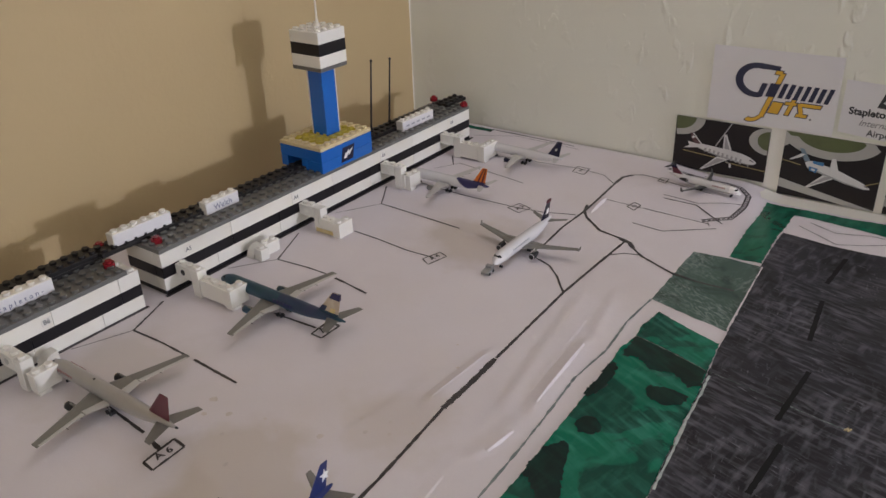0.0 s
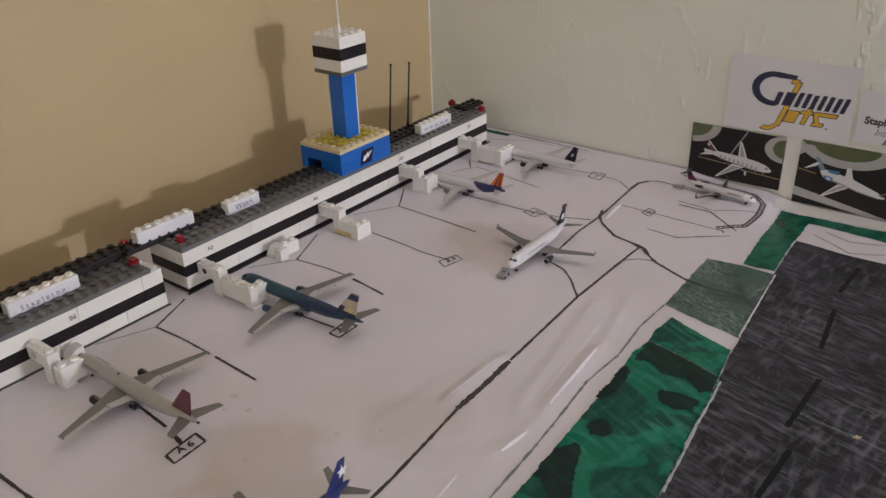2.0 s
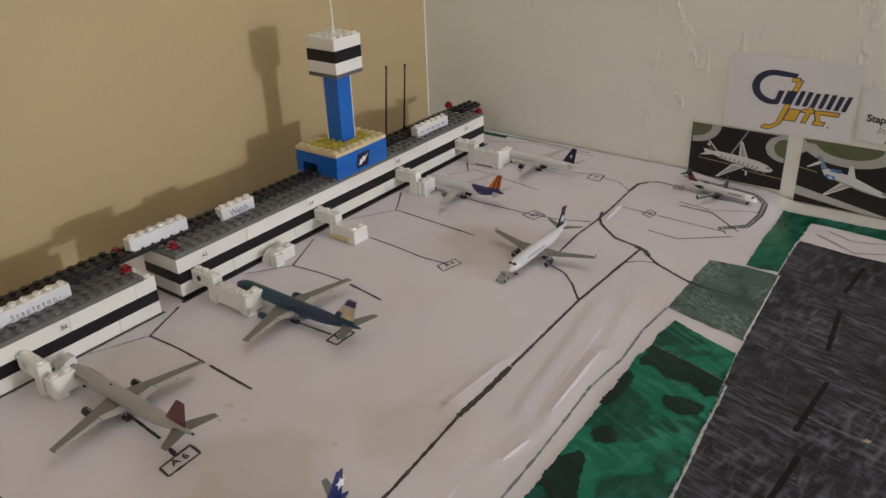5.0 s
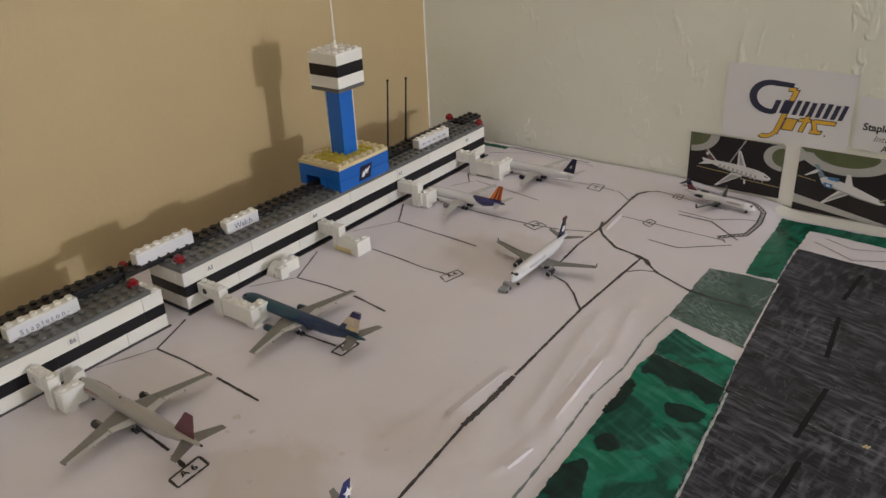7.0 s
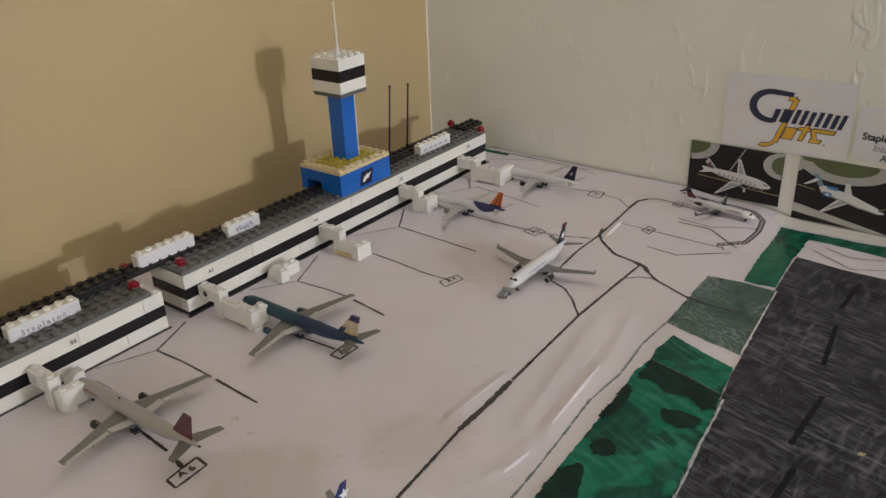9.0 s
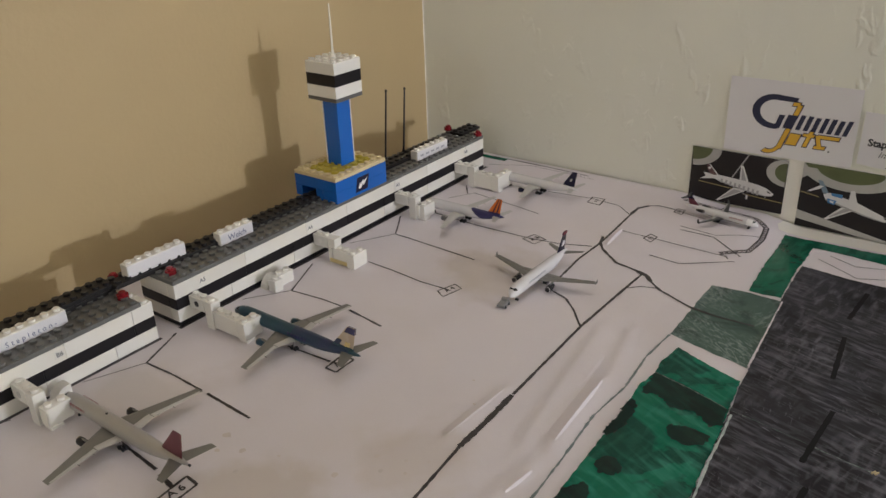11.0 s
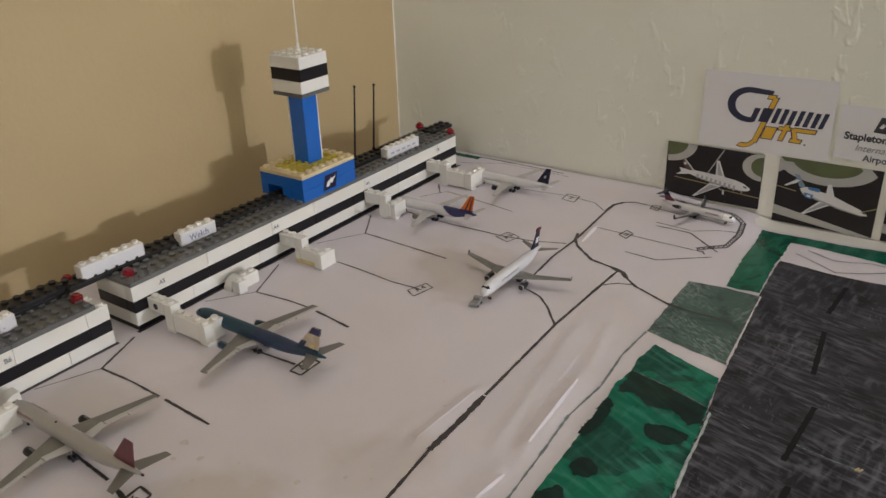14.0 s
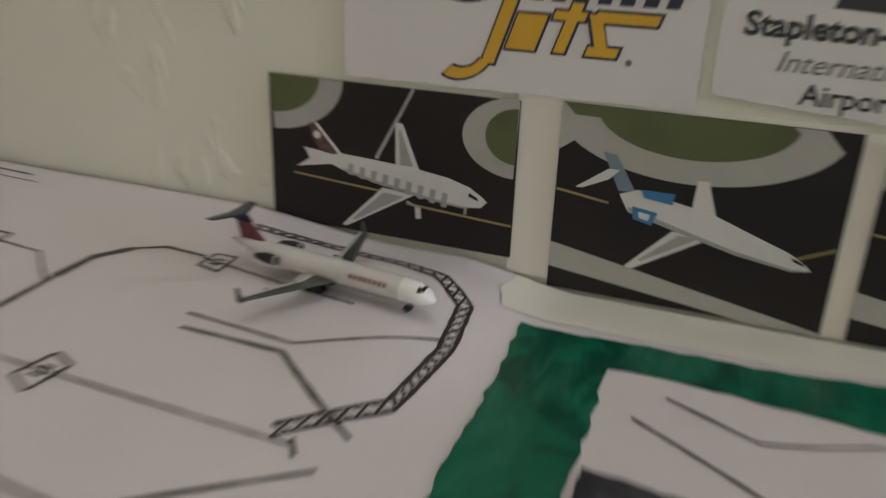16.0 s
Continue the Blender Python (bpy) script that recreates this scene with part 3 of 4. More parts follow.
for a, b, h, back, front in (((274, 102), (278, 36), 1.0, 7, 1.6), ((277, -13), (280, 8), 0.8, 5, 1.4), ((229, 60), (226, 8), 0.3, 5, 1.2), ((262, 128), (268, 60), 0.3, 9, 2.0), ((268, -40), (272, -80), 0.4, 6, 1.4), ((187.5, 316), (190, 281), 1.9, 4, 1.6)):
    crease(a, b, h, back, front)

green = thing("grass_paper", "green marker-coloured paper grass strips beside the runway", "paper")
patch("grass_strip", ((311, 263), (307, 330), (303, 390), (332, 391.5), (371, 392.5), (398, 397), (404, 407), (416, 404), (520, 400), (520, 368), (410, 368), (391, 373), (372, 375), (346, 377), (329, 376), (331, 310), (334, 266)), M_GREEN2, green, 0.25)
patch("grass_field", ((298, 164), (320, 155), (343, 148), (350, 92), (353, 55), (357, 14), (366, -90), (297, -110), (300, -23), (298, 40), (297, 83), (294, 110), (297, 128), (295, 142)), M_GREEN, green, 0.5, step=2.5, rough=0.9)
for blot in (((297, 130), (322, 124), (347, 116), (349, 100), (343, 94), (332, 104), (318, 100), (308, 108), (298, 104)), ((322, 84), (334, 88), (347, 86), (346, 77), (336, 72), (327, 75)), ((306, 40), (312, 42), (318, 37), (317, 29), (310, 26), (304, 31)),
             ((299, 4), (306, 16), (313, 10), (318, -8), (326, -26), (318, -34), (308, -22), (300, -16)), ((296, 96), (302, 92), (304, 70), (299, 56), (296, 60))):
    patch("marker_blot", blot, M_DEEPGREEN, green, 0.66, step=1.6, rough=2.2, seed=int(blot[0][0]))
ribbon("crease_line", ((297, 129), (320, 124), (346, 116)), 0.7, M_SQUARE, green, 0.75, wobble=0.6)
ribbon("paper_edge", ((349.5, 112), (351.5, 92), (353, 66), (356, 40), (358.5, 8)), 1.3, M_TORN, green, 0.8, wobble=0.5)
patch("grass_strip", ((-100, 409), (8, 412), (8, 420), (-100, 420)), M_GREEN2, green, 0.25)
card = thing("card_strip", "cream card strip lying between grass paper and photos", "card")
patch("card", ((296, 395), (333, 395), (371, 396), (396, 400.5), (402, 410), (417, 408), (520, 404), (520, 425.5), (292, 425.5), (291, 410)), M_EDGE, card, 0.3, step=3, rough=0.5)
pad = thing("stand_paper", "grey-green marker-coloured square of paper", "paper")
patch("square", ((287, 177), (286, 259), (311, 262), (336, 261), (341, 200), (342, 164)), M_SQUARE, pad, 0.12)
ribbon("paper_edge", ((311, 263), (336, 262)), 2.0, M_PAPER, pad, 0.5)
ribbon("paper_edge", ((336, 262), (342, 166)), 1.2, M_PAPER, pad, 0.62)
ribbon("marker_line", ((284, 219), (304, 216), (330, 217)), 1.8, M_INK, pad, 0.3)
field = thing("hangar_paper", "white paper sheet with thin drawn lines", "paper")
for pts in (((338, 355), (357, 341), (371, 330), (389, 342), (403, 355)), ((344, 368), (365, 356.5), (377, 361), (389, 367), (408, 366))):
    ribbon("marker_line", pts, 1.0, M_INK, field, 0.25)
runway = thing("runway_paper", "black marker-coloured paper runway with dashes", "paper")
patch("asphalt", ((332, 329), (342, 328), (367, 324), (396, 324), (413, 327), (520, 322), (520, -180), (376, -180), (366, -90), (357, 14), (350, 92), (344, 148), (340, 210), (334.5, 266)), M_RUNWAY, runway, 0.62, step=2.5, rough=1.0)
ribbon("crease_line", ((347, 116), (372, 112.5), (398, 107.5), (424, 104)), 0.5, M_SQUARE, runway, 0.85, wobble=0.8)
for a, b in (((383, 304), (380, 259)), ((383, 234), (388, 180)), ((396, 147), (393, 92)), ((400, 74), (397, 30)), ((404, 0), (402, -50))):
    ribbon("dash", (a, b), 3.1, M_DASH, runway, 0.95, wobble=0.16)
bm = bmesh.new()
for k in range(9):
    add_box(bm, 424 + k * 0.5 % 3, 103 + (k * 0.9) % 2.6, 0.6, 425 + k * 0.5 % 3, 103.8 + (k * 0.9) % 2.6, 1.5, bevel=0.15)
tagged(part("crumb", bm, M_TANP), "small pale crumb lying on the black runway", "crumb")

# ---- toy-brick terminals ----
def terminal(name, label, y0, studs, texts, skip_last=False, base=3.2):
    """A long two-storey block: black base, white, black and white courses, grey studded roof."""
    t = thing(name, label, "toy building", group="toy terminals")
    n = studs
    if base:
        brick(-40, y0, 0, 5, n, base, M_BLACK, t, name="base_plate")
    up = base - 3.2
    for course, (z, hh, m) in enumerate(((3.2, 9.6, M_WHITE), (12.8, 8.4, M_BLACK), (21.2, 10.8, M_WHITE))):
        z += up
        i = 0
        while i < n:
            k = min((6, 8, 8)[(i // 4 + course) % 3], n - i)
            brick(-8, y0 + 8 * i, z, 1, k, hh, m, t, name="brick")
            i += k
        for i, k in ((0, 4),):
            for x in (-40,):
                brick(x, y0, z, 4, 1, hh, m, t)
                brick(x, y0 + 8 * (n - 1), z, 4, 1, hh, m, t)
        brick(-40, y0 + 8, z, 1, n - 2, hh, m, t)
    i = 0
    while i < n - (1 if skip_last else 0):
        k = min(8, n - i - (1 if skip_last else 0))
        brick(-40, y0 + 8 * i, 32 + up, 5, k, 3.2, M_GREY, t, studs=True, name="roof_plate")
        i += k
    if skip_last:
        for x in (-8, -24):
            brick(x, y0 + 8 * (n - 1), 32 + up, 1, 1, 0.1, M_WHITE, t, studs=True, name="stud")
    for words, y in texts:
        tile = part("gate_number", box(0.02, y - 3.2, 24.6 + up, 0.2, y + 3.2, 29.2 + up, bevel=0), M_WHITE, t)
        if words:
            text_part("letters", words, 4.4, M_TEXTGREY, tile, pose(0.3 * U, y * U, (25.4 + up) * U, 90, 0, 90), bold=0.1)
        else:
            for k in (-1.3, 1.3):
                part("bar", box(0.18, y + k - 0.7, 25.4 + up, 0.32, y + k + 0.7, 28.2 + up, bevel=0), M_TEXTGREY, tile)
    return t


terminal("toy_terminal", "long white black and grey toy-brick airport terminal", 0, 48, (("A5", 24), ("A4", 132), ("A3", 244), ("", 352)))
terminal("toy_terminal", "white black and grey toy-brick terminal wing with red studs", -18 - 8 * 24, 24, (("B6", -86), ("", -160)), True, 0.0)

strip = thing("roof_strip", "long black studded plate lying along the terminal roof", "toy plate", pose(-38 * U, -28 * U, 0, 0, 0, -1.0))
for i in range(6):
    n = 8 if i < 5 else 6
    if not 2.9 < i < 3.1:
        brick(0, i * 64 if i < 3 else i * 64 + 6, 35.3, 2, n, 3.2, M_BLACKSTRIP, strip, studs=True, name="plate")
brick(0, 192, 35.3, 2, 8, 3.2, M_BLACKSTRIP, strip, name="plate")
brick(0, 424 - 28, 35.3, 2, 4, 3.2, M_BLACKSTRIP, strip, studs=True, name="plate")
strip2 = thing("roof_strip", "black studded plate along the terminal wing roof", "toy plate", pose(-43 * U, -210 * U, 0, 0, 0, 0))
for i in range(3):
    brick(0, i * 64, 35.3, 2, 8 if i < 2 else 7, 3.2, M_BLACKSTRIP, strip2, studs=True, name="plate")
    brick(0, i * 64, 32.05, 2, 8 if i < 2 else 7, 3.2, M_BLACKSTRIP, strip2, name="plate")
for x, y, z in ((-12, 8, 35.2), (-15, -29, 32.0), (-38, -20, 35.3), (-4, 380, 35.2), (-36, 372, 38.5)):
    bm = add_cyl(bmesh.new(), 0, 0, 0, 3.2, 3.9, 14)
    add_cyl(bm, 0, 0, 3.2, 5.0, 2.4, 12)
    ob = tagged(part("round_stud", bm, M_RED), "translucent red round stud on the roof", "toy stud", "red roof studs")
    ob.location = (x * U, y * U, z * U)


def roof_sign(x, y, z, n, words, label, rz=0.0, parts=1):
    s = thing("roof_sign", label, "sign", pose(x * U, y * U, z * U, 0, 0, rz), "roof signs")
    k = n // parts
    for i in range(parts):
        brick(0, i * k * 8, 0, 1, k, 9.6, M_WHITE, s, studs=True)
    part("paper_label", box(8.0, 0.6, 0.6, 8.25, n * 8 - 0.6, 9.0, bevel=0), M_CARD, s)
    if words:
        text_part("letters", words, 5.0 if n > 4 else 6.6, M_PEN, s, pose(8.3 * U, n * 4 * U, 2.2 * U, 90, 0, 90))
    return s


roof_sign(-24, -116, 32.0, 6, "S t a p l e t o n -", "white toy-brick sign with handwritten letters on the roof")
roof_sign(-32, -17, 38.5, 6, "", "blank white toy-brick sign across the roof gap", -1.0, 3)
roof_sign(-25, 57, 35.2, 4, "Welch", "short white toy-brick sign with handwritten letters")
s4 = roof_sign(-16, 284, 35.2, 6, "", "white toy-brick sign with faint writing", -0.6)
for k in range(5):
    part("bar", box(8.24, 5 + k * 8, 3.6, 8.32, 10 + k * 8, 5.4, bevel=0), M_FAINT, s4)

# ---- control tower ----
tower = thing("toy_control_tower", "blue and white toy-brick control tower with yellow terrace", "toy building")
bx, by = -47.0, 164.5
brick(bx + 32, by, 35.2, 2, 8, 9.6, M_BLUE, tower)
brick(bx, by, 35.2, 1, 8, 9.6, M_BLUE, tower)
brick(bx + 8, by + 56, 35.2, 3, 1, 9.6, M_BLUE, tower)
brick(bx + 24, by, 35.2, 1, 1, 9.6, M_BLUE, tower)
brick(bx, by, 44.8, 6, 8, 9.6, M_BLUE, tower)
for x, y, nx, ny, m in ((0, 0, 6, 1, M_TANP), (0, 56, 6, 1, M_TANP), (0, 8, 1, 6, M_TANP), (40, 8, 1, 6, M_TANP), (8, 8, 4, 6, M_YELLOW)):
    brick(bx + x, by + y, 54.4, nx, ny, 3.2, m, tower, studs=True, name="plate")
cx, cy = -24.0, 199.2
brick(cx - 8, cy - 8, 57.6, 2, 2, 57.6, M_BLUE, tower, name="column")
part("column_edge", box(cx - 9.2, cy - 7.9, 57.6, cx - 8.0, cy + 7.6, 115.2, bevel=0.1), M_WHITE, tower)
part("column_edge", box(cx - 7.8, cy + 8.0, 57.6, cx + 7.8, cy + 9.2, 115.2, bevel=0.1), M_WHITE, tower)
brick(cx - 16, cy - 16, 115.2, 4, 4, 3.2, M_GREY, tower, name="plate")
for z, m in ((118.4, M_WHITE), (128.0, M_BLACK), (137.6, M_WHITE)):
    brick(cx - 16, cy - 16, z, 4, 4, 9.6, m, tower, studs=z > 130)
bm = add_cyl(bmesh.new(), cx + 2, cy - 1, 147.2, 151, 2.3, 12, 1.6)
add_cyl(bm, cx + 2, cy - 1, 151, 155, 1.6, 12, 0.9)
add_cyl(bm, cx + 2, cy - 1, 155, 191, 0.95, 10, 0.55)
part("antenna", bm, M_WHITE, tower, "thin white antenna mast", smooth=True)
emblem = part("emblem", flat(bmesh.new(), ((0, 0), (15, 0), (18, 12.5), (3, 12.5)), 0, 0.15), M_NAVY, tower, "navy emblem with white swoosh")
emblem.matrix_basis = pose(1.05 * U, 187.5 * U, 38.0 * U, 90, 0, 90)
sw = part("swoosh", flat(bmesh.new(), ((3.5, 3), (6.5, 2.6), (9.5, 6.2), (10.0, 4.0), (15.5, 10), (10.5, 7.8), (9.8, 9.6), (6.5, 6.0), (6.2, 8.2)), 0.2, 0.35), M_JETWHITE, emblem)
for y, top in ((264, 104), (291, 100)):
    a = thing("roof_antenna", "thin black rod antenna standing on the roof", "antenna", pose(-30 * U, y * U, 38.4 * U, -4.0, 1.5, 0), "roof antennas")
    part("foot", add_cyl(bmesh.new(), 0, 0, 0, 3.5, 2.0, 10, 1.3), M_BLACK, a)
    part("rod", add_cyl(bmesh.new(), 0, 0, 3, top - 38.4, 0.95, 8, 0.75), M_BLACK, a)
    bm = bmesh.new()
    bmesh.ops.create_uvsphere(bm, u_segments=10, v_segments=6, radius=1.3 * U, matrix=Matrix.Translation((0, 0, (top - 38.4) * U)))
    part("tip", bm, M_BLACK, a, smooth=True)


# ---- jet bridges of toy bricks ----
def bridge(y0, label, run_x, run_n, run_z, tall, end_x, end_n, end_y=0.0, post=True, mark=None):
    """An arm at the facade, a post, a corridor that runs out and a wide end piece at the aircraft's door."""
    b = thing("jet_bridge", label, "toy jet bridge", group="jet bridges")
    brick(0.4, y0, 11.4, 2, 1, 9.6, M_WHITE, b, studs=True, name="arm")
    # flat disc for the hole; black or grey mark colours in its inner shade
    part("connector", add_cyl(bmesh.new(), 8.4, 16.2, y0 - 0.15, y0 + 0.6, 2.2, 14, axis="y"), mark or M_WHITE, b, "flat disc in place of a round connector hole")
    if post:
        brick(16.6, y0, 1.8, 1, 1, 19.2, M_WHITE, b, studs=True, name="post")
    if run_n:
        brick(run_x, y0 + 0.3, run_z, run_n, 1, tall, M_WHITE, b, studs=True, name="corridor")
    brick(end_x, y0 + 0.3 + end_y, run_z, 1, end_n, tall, M_WHITE, b, studs=True, name="cab")
    if run_z > 0.5:
        brick(16.8, y0, 0, 1, 1, 1.8, M_WHITE, b, name="foot")
        brick(end_x + 0.4, y0 + 1 + end_y, 0, 1, 1, run_z, M_WHITE, b, name="foot")
    return b


bridge(10, "white toy-brick jet bridge touching the teal jet", 24.8, 3, 2.0, 13.2, 49.0, 2, -0.6, mark=M_BLACK)
a4 = bridge(133.5, "white toy-brick jet bridge with a yellow stripe", 20.8, 2, 0.2, 12.4, 37.0, 2, -1.6, post=False)
part("foot", box(16.6, 133.6, 0, 20.7, 141.4, 12.5), M_WHITE, a4)
part("post", box(16.6, 133.6, 12.6, 24.4, 141.4, 21.0), M_WHITE, a4)
part("stripe", box(18, 133.35, 0.6, 36.8, 133.58, 4.0, bevel=0), M_STRIPE, a4, "faded yellow stripe")
bridge(238, "short white toy-brick jet bridge beside the orange-tailed jet", 20.0, 1, 2.4, 12.0, 25.0, 2, 1.0)
bridge(331, "long white toy-brick jet bridge at the far stand", 20.0, 3, 1.6, 14.4, 44.0, 3)
bridge(-118.5, "short white toy-brick jet bridge at the wing gate", 18.0, 0, 2.4, 12.0, 26.5, 2, 0.6, mark=M_TECH)
lone = thing("toy_brick", "loose white toy bricks with a rounded arch piece", "toy brick")


def arch_brick(parent):
    """A curved slope brick: a quarter round on its outside and a hollow arch beneath."""
    outer = [(-9.0 * math.cos(radians(a)), 9.2 * math.sin(radians(a))) for a in range(0, 91, 10)] + [(2.0, 9.2), (2.0, 0.0)]
    inner = [(-5.8 * math.cos(radians(a)), 5.2 * math.sin(radians(a))) for a in range(90, -1, -15)]
    pts = outer + [(0.0, 0.0)] + inner
    bm = bmesh.new()
    lo = [bm.verts.new((0.0, y * U, z * U)) for y, z in pts]
    hi = [bm.verts.new((7.8 * U, y * U, z * U)) for y, z in pts]
    bm.faces.new(lo)
    bm.faces.new(hi[::-1])
    for i in range(len(pts)):
        j = (i + 1) % len(pts)
        bm.faces.new((lo[i], hi[i], hi[j], lo[j]))
    bmesh.ops.recalc_face_normals(bm, faces=bm.faces)
    return part("arch_brick", bm, M_WHITE, parent)


arch_brick(lone).location = (4 * U, 80 * U, 0)
lone2 = thing("toy_brick", "loose curved white toy brick behind the wing gate", "toy brick")
arch_brick(lone2).location = (5 * U, -92 * U, 0)
brick(8, 79, 0, 1, 2, 9.6, M_WHITE, lone, studs=True)
brick(12.4, 71.5, 0, 1, 1, 9.6, M_WHITE, lone, studs=True)


# ---- die-cast aircraft ----
def loft(bm, rings, close=True):
    rows = [[bm.verts.new(p) for p in r] for r in rings]
    n = len(rows[0])
    for a, b in zip(rows, rows[1:]):
        for i in range(n):
            bm.faces.new((a[i], a[(i + 1) % n], b[(i + 1) % n], b[i]))
    if close:
        bm.faces.new(rows[0][::-1])
        bm.faces.new(rows[-1])
    bmesh.ops.recalc_face_normals(bm, faces=bm.faces)
    return bm


def fuselage(L, r, zc, mats, pick):
    prof = ((0.0, 0.06, -0.32), (0.006, 0.24, -0.3), (0.02, 0.5, -0.22), (0.04, 0.7, -0.14), (0.065, 0.86, -0.06), (0.1, 0.97, -0.01), (0.14, 1, 0), (0.3, 1, 0), (0.45, 1, 0), (0.6, 1, 0), (0.68, 0.99, 0.01), (0.75, 0.9, 0.09), (0.82, 0.74, 0.22), (0.88, 0.56, 0.34), (0.94, 0.36, 0.46), (0.98, 0.2, 0.52), (1.0, 0.1, 0.54))
    n = 28
    rings = [[(f * L * U, k * r * math.sin(2 * math.pi * (i + 0.5) / n) * U, (zc + dz * r + k * r * math.cos(2 * math.pi * (i + 0.5) / n)) * U) for i in range(n)] for f, k, dz in prof]
    fine = [rings[0]]
    for a, b in zip(rings, rings[1:]):
        m = max(1, round((b[0][0] - a[0][0]) / (0.016 * L * U)))
        for j in range(1, m + 1):
            fine.append([tuple(p + (q - p) * j / m for p, q in zip(u, v)) for u, v in zip(a, b)])
    bm = loft(bmesh.new(), fine)
    for f in bm.faces:
        c = f.calc_center_median()
        f.material_index = pick(c.x / U / L, (c.z / U - zc) / r, c.y / U / r)
    return bm


def surface(root, tip, root_c, tip_c, thick, up=None):
    """A wing-like blade from a root leading edge to a tip leading edge; chords run along +x."""
    prof = ((0, 0), (0.12, 0.5), (0.4, 0.6), (1, 0.06), (1, -0.06), (0.4, -0.35), (0.12, -0.35))
    rings = []
    for p, c, th in ((root, root_c, thick), (tip, tip_c, thick * 0.45)):
        if up is None:
            rings.append([((p[0] + a * c) * U, p[1] * U, (p[2] + b * th) * U) for a, b in prof])
        else:
            rings.append([((p[0] + a * c) * U, (p[1] + b * th) * U, p[2] * U) for a, b in prof])
    return loft(bmesh.new(), rings)


def airliner(label, m, L, span, r, zc, body, pick, fin, wing=None, engine=None, kind="wing", winglet=None, sweep=0.30, wing_at=0.37, wing_root=0.18, group="model aircraft", flap=None, tail_tall=0.125):
    a = thing("model_aircraft", label, "model aircraft", m, group)
    wing = wing or M_WINGGREY
    part("fuselage", fuselage(L, r, zc, body, pick), body, a, smooth=True)
    hs, cr = span / 2, wing_root * L
    zw = zc - 0.55 * r
    for s in (1, -1):
        x0 = wing_at * L
        tip = (x0 + sweep * span * 0.62, s * hs, zw + 2.2)
        kf = 0.36
        kink = (x0 + (tip[0] - x0) * kf, s * hs * kf, zw + 2.2 * kf)
        kc = cr * 0.55
        bm = surface((x0, s * r * 0.4, zw), kink, cr, kc, 1.5)
        outer = surface(kink, tip, kc, cr * 0.25, 1.2)
        me = bpy.data.meshes.new("wing")
        outer.to_mesh(me)
        bm.from_mesh(me)
        outer.free()
        bpy.data.meshes.remove(me)
        w = part("wing", bm, wing, a)
        part("flap", surface((x0 + cr * 0.70, s * r * 0.5, zw + 0.35), (kink[0] + kc * 0.62, kink[1], kink[2] + 0.3), cr * 0.36, kc * 0.42, 0.8), flap or wing, w)
        part("aileron", surface((kink[0] + kc * 0.72, kink[1] * 1.04, kink[2] + 0.22), (tip[0] + cr * 0.18, tip[1] * 0.97, tip[2] + 0.12), kc * 0.30, cr * 0.08, 0.5), flap or wing, w)
        for g in (0.42, 0.62):
            fx = x0 + (tip[0] - x0) * g + kc * (0.95 - 0.5 * g)
            part("flap_fairing", add_cyl(bmesh.new(), s * hs * g, zw + 2.2 * g - 0.5, fx - 1.6, fx + 3.0, 0.55, 8, 0.2, axis="x"), wing, w)
        if winglet:
            part("winglet", surface((x0 + sweep * span * 0.62 + cr * 0.05, s * hs, zw + 1.4), (x0 + sweep * span * 0.62 + cr * 0.16, s * (hs + 0.4), zw + 1.4 + winglet), cr * 0.24, cr * 0.12, 0.5, True), wing, w)
        if kind == "wing":
            ex, ey, ez, er = x0 + 0.01 * L, s * span * 0.165, zc - 1.15 * r, r * 0.52
        else:
            ex, ey, ez, er = 0.70 * L, s * r * 1.55, zc + 0.35 * r, r * 0.42
        bm = bmesh.new()
        prof = ((0.0, 0.92), (0.12, 1.03), (0.45, 1.0), (0.75, 0.8), (1.0, 0.55))
        el = 0.105 * L
        e0 = ex - (0.035 * L if kind == "wing" else 0)
        loft(bm, [[((e0 + f * el) * U, (ey + k * er * math.sin(i * math.pi / 7)) * U, (ez + k * er * math.cos(i * math.pi / 7)) * U) for i in range(14)] for f, k in prof])
        e = part("engine", bm, engine or M_DARK, a, smooth=True)
        bm = add_cyl(bmesh.new(), ey, ez, e0 - 0.15, e0 + 0.25, er * 0.98, 14, axis="x")
        part("intake_lip", bm, M_CHROME, e)
        part("intake", add_cyl(bmesh.new(), ey, ez, e0 - 0.22, e0 - 0.1, er * 0.78, 14, axis="x"), M_DARK, e)
        bm = box(e0 + el * 0.3, ey - 0.35, ez + er * 0.7, e0 + el * 0.95, ey + 0.35, zw + 0.6 if kind == "wing" else ez + er * 0.9, bevel=0) if kind == "wing" else box(e0 + el * 0.3, min(ey, s * r * 0.6), ez - 0.3, e0 + el * 0.8, max(ey, s * r * 0.6), ez + 0.3, bevel=0)
        part("pylon", bm, wing, e)
        if kind == "wing":
            part("tailplane", surface((0.875 * L, s * r * 0.3, zc + 0.45 * r), (0.965 * L, s * span * 0.175, zc + 0.75 * r), 0.085 * L, 0.04 * L, 0.7), wing, a)
        # main gear
        gx, gy = 0.53 * L, s * r * 0.95
        g = part("landing_gear", add_cyl(bmesh.new(), gx, gy, 1.6, zc - 0.6 * r, 0.45, 8), M_CHROME, a)
        for dx in (-1.6, 1.6):
            for dy in (-0.9, 0.9):
                part("wheel", add_cyl(bmesh.new(), gx + dx, 1.4, gy + dy - 0.45, gy + dy + 0.45, 1.4, 12, axis="y"), M_DARK, g)
    g = part("nose_gear", add_cyl(bmesh.new(), 0.12 * L, 0, 1.2, zc - 0.6 * r, 0.35, 8), M_CHROME, a)
